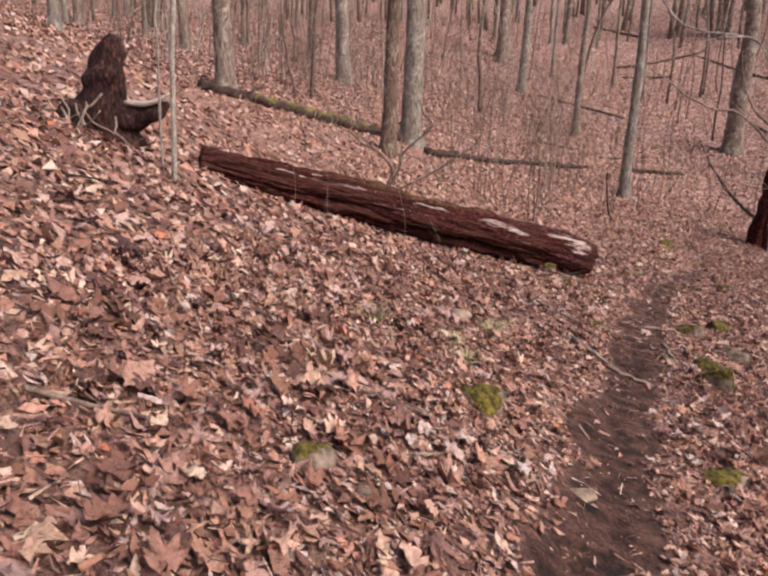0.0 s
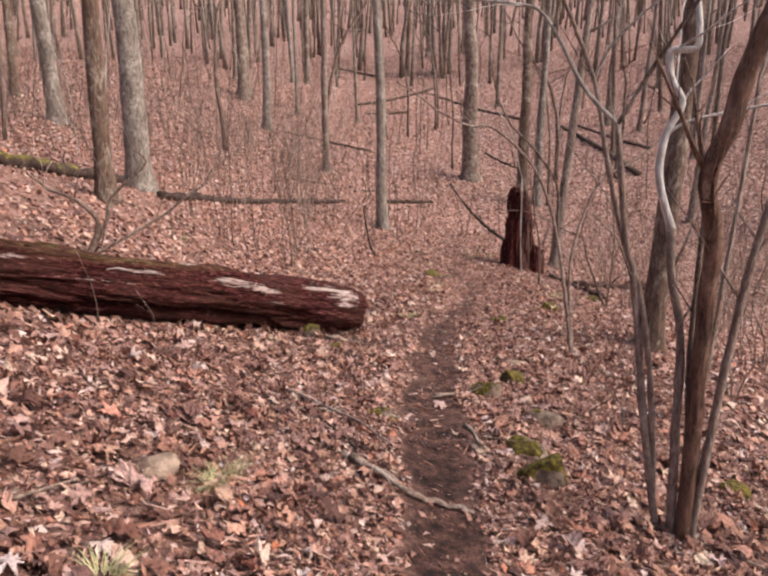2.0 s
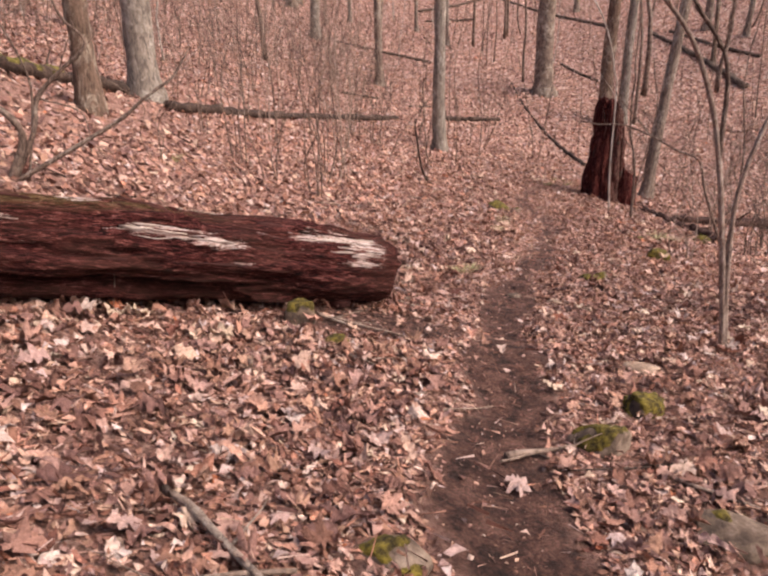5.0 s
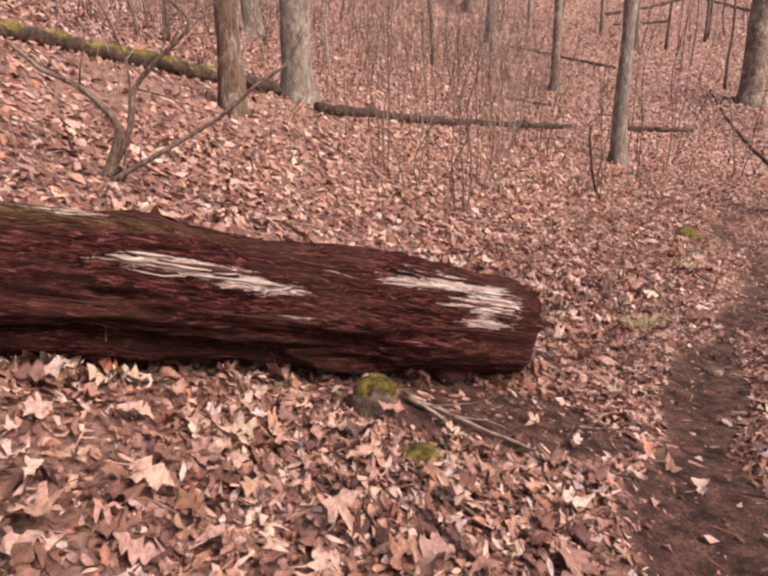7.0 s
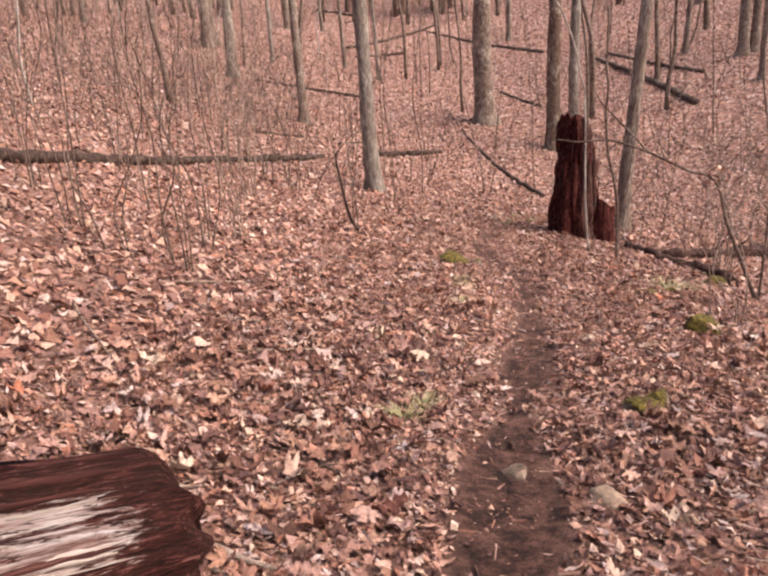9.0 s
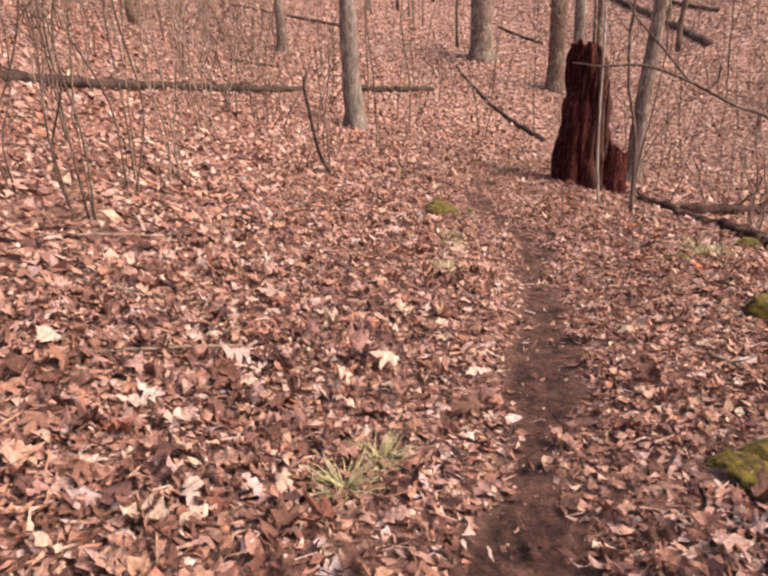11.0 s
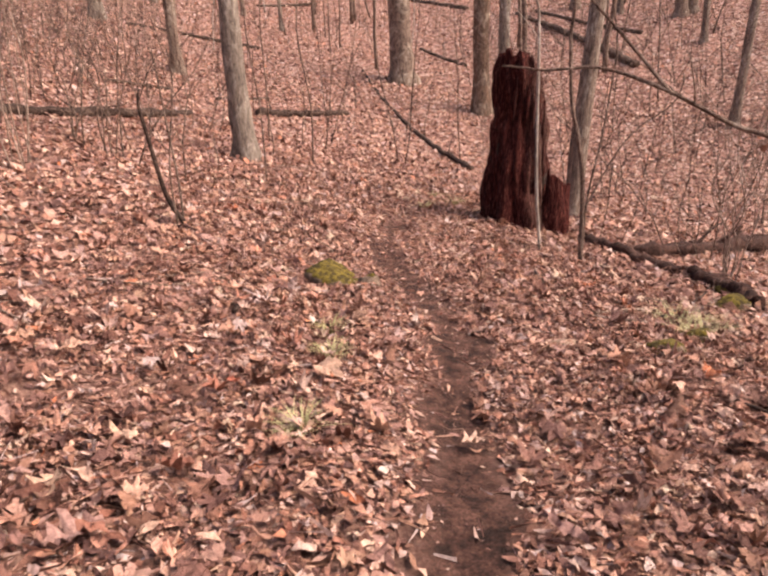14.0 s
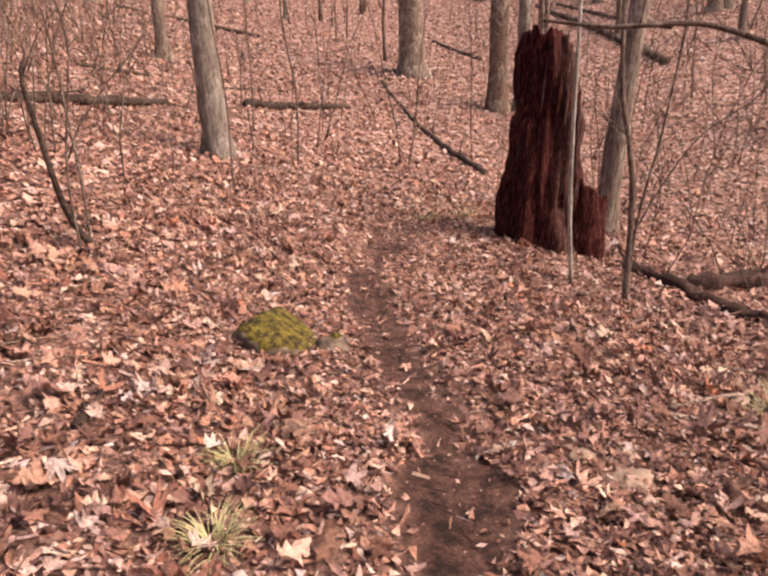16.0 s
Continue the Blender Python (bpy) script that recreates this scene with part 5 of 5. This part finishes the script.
# ---- grass tufts ----
def tuft(x, y, w, seed, n=70, tall=0.13):
    rr = random.Random(seed)
    z = ground_z(x, y)
    blades = []
    for _ in range(n):
        t, q = rr.uniform(0, 6.3), rr.uniform(0, w * 0.35)
        p = Vector((q * math.cos(t), q * math.sin(t), 0))
        o = Vector((math.cos(t + rr.gauss(0, 0.5)), math.sin(t + rr.gauss(0, 0.5)), 0))
        h, wd = tall * rr.uniform(0.5, 1.2), 0.0035
        s = o.cross(Vector((0, 0, 1))) * wd
        v = []
        for k in range(5):
            f = k / 4
            c = p + o * (w * 0.5 * f * f * rr.uniform(0.9, 1.1)) + Vector((0, 0, h * (f - 0.45 * f * f)))
            v += [c - s * (1 - 0.9 * f), c + s * (1 - 0.9 * f)]
        blades.append((v, [(2 * k, 2 * k + 1, 2 * k + 3, 2 * k + 2) for k in range(4)]))
    ob = part("grass_tuft", joined(blades), GRASS)
    ob.location = (x, y, z)
    return tagged(ob, "small tuft of pale dry grass among fallen leaves", "grass", "grass tufts beside the trail")


for k, (x, y, w) in enumerate(((-0.04, 3.61, 0.2), (0.86, 4.6, 0.2), (0.95, 4.75, 0.18), (5.64, 12.5, 0.22), (6.27, 13.75, 0.2), (4.23, 10.2, 0.17), (0.45, 3.75, 0.2), (0.55, 3.55, 0.16), (1.21, 13.4, 0.34), (6.1, 13.31, 0.2), (4.06, 10.07, 0.2), (10.26, 18.45, 0.34), (9.6, 18.25, 0.3), (10.2, 19.0, 0.3), (8.95, 13.2, 0.4), (9.1, 13.5, 0.5), (9.3, 13.35, 0.4))):
    tuft(x, y, w, 500 + k, tall=0.1 + 0.2 * w)


# ---- fallen leaves ----
def leaf_template(stations):
    """Stations of (distance along the rib, half width): a lobed blade."""
    v = []
    for y, w in stations:
        v += [(-w, y - 0.5 + 0.04 * (w > 0.25)), (0, y - 0.5), (w, y - 0.5 + 0.04 * (w > 0.25))]
    f = []
    for i in range(len(stations) - 1):
        a = 3 * i
        f += [(a, a + 1, a + 4), (a, a + 4, a + 3), (a + 1, a + 2, a + 5), (a + 1, a + 5, a + 4)]
    return np.array(v), np.array(f)


OAK = leaf_template([(0.0, 0.012), (0.14, 0.05), (0.22, 0.19), (0.29, 0.2), (0.37, 0.09), (0.46, 0.24), (0.55, 0.31), (0.63, 0.13), (0.72, 0.22), (0.8, 0.23), (0.88, 0.11), (1.0, 0.03)])
BEECH = leaf_template([(0.0, 0.03), (0.28, 0.2), (0.62, 0.21), (1.0, 0.01)])


def lobed_template(lobes):
    """A palmate blade round its middle: (angle, reach) of the points of one half."""
    ring = [(a, r) for a, r in lobes] + [(-a, r) for a, r in lobes[-2:0:-1]]
    v = [(0.0, 0.0)] + [(r * math.sin(math.radians(a)), r * math.cos(math.radians(a))) for a, r in ring]
    n = len(ring)
    return np.array(v), np.array([(0, 1 + (k + 1) % n, 1 + k) for k in range(n)])


def strip_template(widths):
    """A narrow torn or rolled leaf, two points a station."""
    n = len(widths)
    v = [(x, k / (n - 1) - 0.5) for k, (lo, hi) in enumerate(widths) for x in (lo, hi)]
    return np.array(v), np.array([q for k in range(n - 1) for q in ((2 * k, 2 * k + 1, 2 * k + 3), (2 * k, 2 * k + 3, 2 * k + 2))])


MAPLE = lobed_template([(0, 0.56), (12, 0.4), (20, 0.36), (30, 0.22), (45, 0.44), (55, 0.5), (66, 0.36), (82, 0.25), (100, 0.4), (118, 0.36), (140, 0.24), (165, 0.3), (180, 0.12)])
CURL = strip_template([(-0.05, 0.02), (-0.2, 0.16), (-0.13, 0.24), (-0.02, 0.06)])
SHRED = strip_template([(-0.03, 0.05), (-0.12, 0.08), (-0.06, 0.15), (-0.04, 0.03)])
STRAW = (np.array([(-0.02, -0.5), (0.02, -0.5), (0.015, 0.5), (-0.015, 0.5)]), np.array([(0, 1, 2), (0, 2, 3)]))
FLAKE = (np.array([(0.0, -0.5), (0.3, 0.05), (0.0, 0.5), (-0.33, 0.0)]), np.array([(0, 1, 3), (1, 2, 3)]))


def leaf_shapes(template, n, size, rng, tilt, curl):
    """n curled leaves round the origin: an array (n, points, 3)."""
    v, f = template
    x, y = v[:, 0][None] * rng.uniform(0.5, 1.2, (n, 1)), v[:, 1][None] * np.ones((n, 1))
    z = np.clip(rng.normal(0.3 * curl, curl, (n, 1)), -0.55, 0.75) * x * x * 4.5 + np.clip(rng.normal(0.25 * curl, curl, (n, 1)), -0.6, 0.8) * y * y * 1.5 + rng.normal(0, 0.065, (n, v.shape[0]))
    s = size * rng.uniform(0.55, 1.45, (n, 1))
    x, y, z = x * s, y * s, z * s
    a, b, c = np.clip(rng.normal(0, tilt, (n, 1)), -0.8, 0.8), np.clip(rng.normal(0, tilt, (n, 1)), -0.8, 0.8), rng.uniform(0, 6.283, (n, 1))
    y, z = y * np.cos(a) - z * np.sin(a), y * np.sin(a) + z * np.cos(a)
    x, z = x * np.cos(b) + z * np.sin(b), -x * np.sin(b) + z * np.cos(b)
    x, y = x * np.cos(c) - y * np.sin(c), x * np.sin(c) + y * np.cos(c)
    return np.stack([x, y, z], -1)


def lay_leaves(name, px, py, template, size, seed, tilt, curl, pile, label):
    rng = np.random.default_rng(seed)
    n = len(px)
    shape = leaf_shapes(template, n, size, rng, tilt, curl)
    low = shape[:, :, 2].min(1)
    e = 0.05
    z0 = height(px, py)
    gx, gy = (height(px + e, py) - z0) / e, (height(px, py + e) - z0) / e
    base = z0 - 0.6 * low + pile * rng.random(n) - 0.006
    shape[:, :, 2] += gx[:, None] * shape[:, :, 0] + gy[:, None] * shape[:, :, 1]
    shape += np.stack([px, py, base], -1)[:, None]
    k = template[0].shape[0]
    faces = (template[1][None] + (np.arange(n) * k)[:, None, None]).reshape(-1, 3)
    me = bpy.data.meshes.new(name)
    me.vertices.add(n * k)
    me.vertices.foreach_set("co", shape.reshape(-1).astype(np.float32))
    m = len(faces)
    me.loops.add(m * 3)
    me.polygons.add(m)
    me.loops.foreach_set("vertex_index", faces.reshape(-1).astype(np.int32))
    me.polygons.foreach_set("loop_start", np.arange(0, m * 3, 3, dtype=np.int32))
    me.polygons.foreach_set("loop_total", np.full(m, 3, dtype=np.int32))
    me.update(calc_edges=True)
    me.materials.append(LEAF)
    me.shade_smooth()
    ob = new(name, me)
    ob.parent = ground
    return tagged(ob, label, kind="stuff")


def scatter(rng, n, lo, hi, box, clear=0.0):
    """Places within a band of distance from the trail; few of them on the worn earth."""
    x, y = rng.uniform(box[0], box[1], n), rng.uniform(box[2], box[3], n)
    d = trail_distance(x, y, TRAIL[2:19])
    patch = 0.9 + 0.4 * vnoise(x * 1.6, y * 1.6, 41) + 0.25 * vnoise(x * 4.1, y * 4.1, 42)
    keep = (d >= lo) & (d < hi) & (rng.random(n) > 0.98 * soil_amount(x, y)) & (rng.random(n) < patch)
    for a, b, r in STONES:
        keep &= np.hypot(x - a, (y - b) * 1.2) > r
    if clear:
        keep &= rng.random(n) < np.clip((d - 0.2) / clear, 0.12, 1)
    return x[keep], y[keep]


rng = np.random.default_rng(3)
NEAR = (-2.8, 12.2, -0.8, 20.0)
for k, (template, number, size, tilt, curl) in enumerate(((FLAKE, 400000, 0.042, 0.32, 0.7), (CURL, 140000, 0.057, 0.27, 0.8), (SHRED, 90000, 0.058, 0.24, 0.8), (BEECH, 44000, 0.066, 0.25, 0.8),
                                                          (MAPLE, 25000, 0.102, 0.22, 0.6), (OAK, 17000, 0.118, 0.22, 0.65))):
    px, py = scatter(rng, number, 0, 2.6, NEAR, 0.6 if k > 3 else 0.0)
    lay_leaves("leaf_litter", px, py, template, size, 50 + k, tilt, curl, 0.016 + 0.008 * k, "layer of curled brown and tan fallen leaves")
px, py = scatter(rng, 62000, 2.5, 5.5, (-6, 15, -3, 23))
lay_leaves("leaf_litter", px, py, CURL, 0.088, 60, 0.3, 0.6, 0.04, "layer of curled brown and tan fallen leaves")
px, py = scatter(rng, 150000, 2.4, 5.8, (-6, 15, 0, 23))
lay_leaves("leaf_litter", px, py, FLAKE, 0.062, 67, 0.32, 0.6, 0.03, "layer of curled brown and tan fallen leaves")
px, py = scatter(rng, 160000, 2.6, 14, (-11, 23, -4, 32))
lay_leaves("leaf_litter", px, py, FLAKE, 0.11, 61, 0.3, 0.5, 0.04, "layer of curled brown and tan fallen leaves")
px, py = scatter(rng, 225000, 13, 46, (-24, 46, 5, 62))
lay_leaves("leaf_litter", px, py, FLAKE, 0.15, 62, 0.2, 0.5, 0.05, "layer of curled brown and tan fallen leaves")

px, py = rng.uniform(-1, 11, 140000), rng.uniform(-0.5, 19, 140000)
keep = (trail_distance(px, py) < 1.1) & (rng.random(140000) > 0.97 * soil_amount(px, py))
lay_leaves("leaf_crumbs", px[keep], py[keep], FLAKE, 0.042, 66, 0.3, 0.7, 0.03, "fine broken leaves along the edges of the trail")

# crumbs of leaf trodden into the trail
px, py = rng.uniform(-0.5, 10, 80000), rng.uniform(0, 19, 80000)
keep = trail_distance(px, py) < 0.05 + 0.4 * rng.random(80000)
lay_leaves("leaf_crumbs", px[keep], py[keep], FLAKE, 0.017, 63, 0.25, 0.5, 0.006, "broken crumbs of leaf trodden into the earth")
keep = (np.hypot(px - 2.72, py - 8.2) < 0.8)
lay_leaves("leaf_crumbs", px[keep], py[keep], FLAKE, 0.035, 64, 0.2, 0.5, 0.006, "broken crumbs of leaf trodden into the earth")

px, py = rng.uniform(-2.5, 12, 110000), rng.uniform(-0.5, 20, 110000)
keep = (trail_distance(px, py) < 2.0) & (rng.random(110000) > 0.8 * soil_amount(px, py))
lay_leaves("leaf_stalks", px[keep], py[keep], STRAW, 0.07, 65, 0.2, 0.9, 0.045, "thin dry leaf stalks and straw in the litter")

# single leaves on and beside the worn trail
rng = np.random.default_rng(9)
models = []
for k, template in enumerate((OAK, OAK, MAPLE, MAPLE, OAK, BEECH)):
    for q in range(4):
        v = leaf_shapes(template, 1, 0.12 if k < 5 else 0.075, rng, 0.15, 0.55)[0]
        v[:, 2] -= v[:, 2].min()
        models.append(mesh_of("leaf", v.tolist(), [tuple(int(i) for i in f) for f in template[1]], LEAF_ONE))
count = 0
while count < 300:
    s = rng.uniform(3.2, 16.2)
    i = int(s)
    c = TRAIL[i] + (TRAIL[i + 1] - TRAIL[i]) * (s - i)
    x, y = c[0] + rng.normal(0, 0.7), c[1] + rng.normal(0, 0.7)
    if soil_amount(x, y) > 0.4 and rng.random() < 0.85:
        continue
    ob = new("leaf", models[int(rng.integers(len(models)))])
    ob.matrix_world = pose(x, y, ground_z(x, y) + (0.004 if soil_amount(x, y) > 0.5 else 0.035), rng.normal(0, 7), rng.normal(0, 7), rng.uniform(0, 360))
    ob.parent = ground
    count += 1

# larger leaves that stand out from the litter
for group, mat, label in ((((5.48, 12.97), (1.16, 5.37), (4.22, 8.39), (2.68, 7.22)), LEAF_ORANGE, "orange maple leaf"),
                          (((0.51, 6.32), (5.94, 12.98), (0.94, 6.31), (1.01, 7.63), (1.26, 7.01), (2.03, 7.18), (1.68, 7.5), (4.2, 8.55), (5.4, 9.23), (3.38, 8.61), (7.26, 10.98), (4.41, 11.35), (4.54, 10.9), (4.26, 12.02),
                            (6.3, 10.77), (5.99, 10.99), (6.36, 11.13), (4.52, 12.68), (6.12, 13.53), (5.18, 13.28), (5.58, 13.15), (6.01, 14.22), (6.23, 14.48), (8.36, 15.36), (6.29, 12.24)), LEAF_PALE, "bleached tan leaf")):
    for x, y in group:
        v = leaf_shapes(MAPLE, 1, 0.15, rng, 0.12, 0.3)[0]
        v[:, 2] -= v[:, 2].min()
        ob = part("leaf", (v.tolist(), [tuple(int(i) for i in f) for f in MAPLE[1]]), mat, None, label)
        ob.matrix_world = pose(x, y, ground_z(x, y) + 0.045)
        ob.parent = ground

# dead leaves still clinging to the bent sapling
shapes = leaf_shapes(BEECH, 22, 0.085, rng, 0.9, 0.8)
cling = []
for k in range(22):
    at = Vector((9.34, 13.01, -0.6)).lerp(Vector((9.0, 12.6, -0.42)), rng.random()) - arch.location + Vector(rng.normal(0, 0.07, 3).tolist())
    cling.append(([Vector(v) + at for v in shapes[k].tolist()], [tuple(int(i) for i in f) for f in BEECH[1]]))
part("clinging_leaves", joined(cling), LEAF, arch, "withered reddish leaves still hanging")
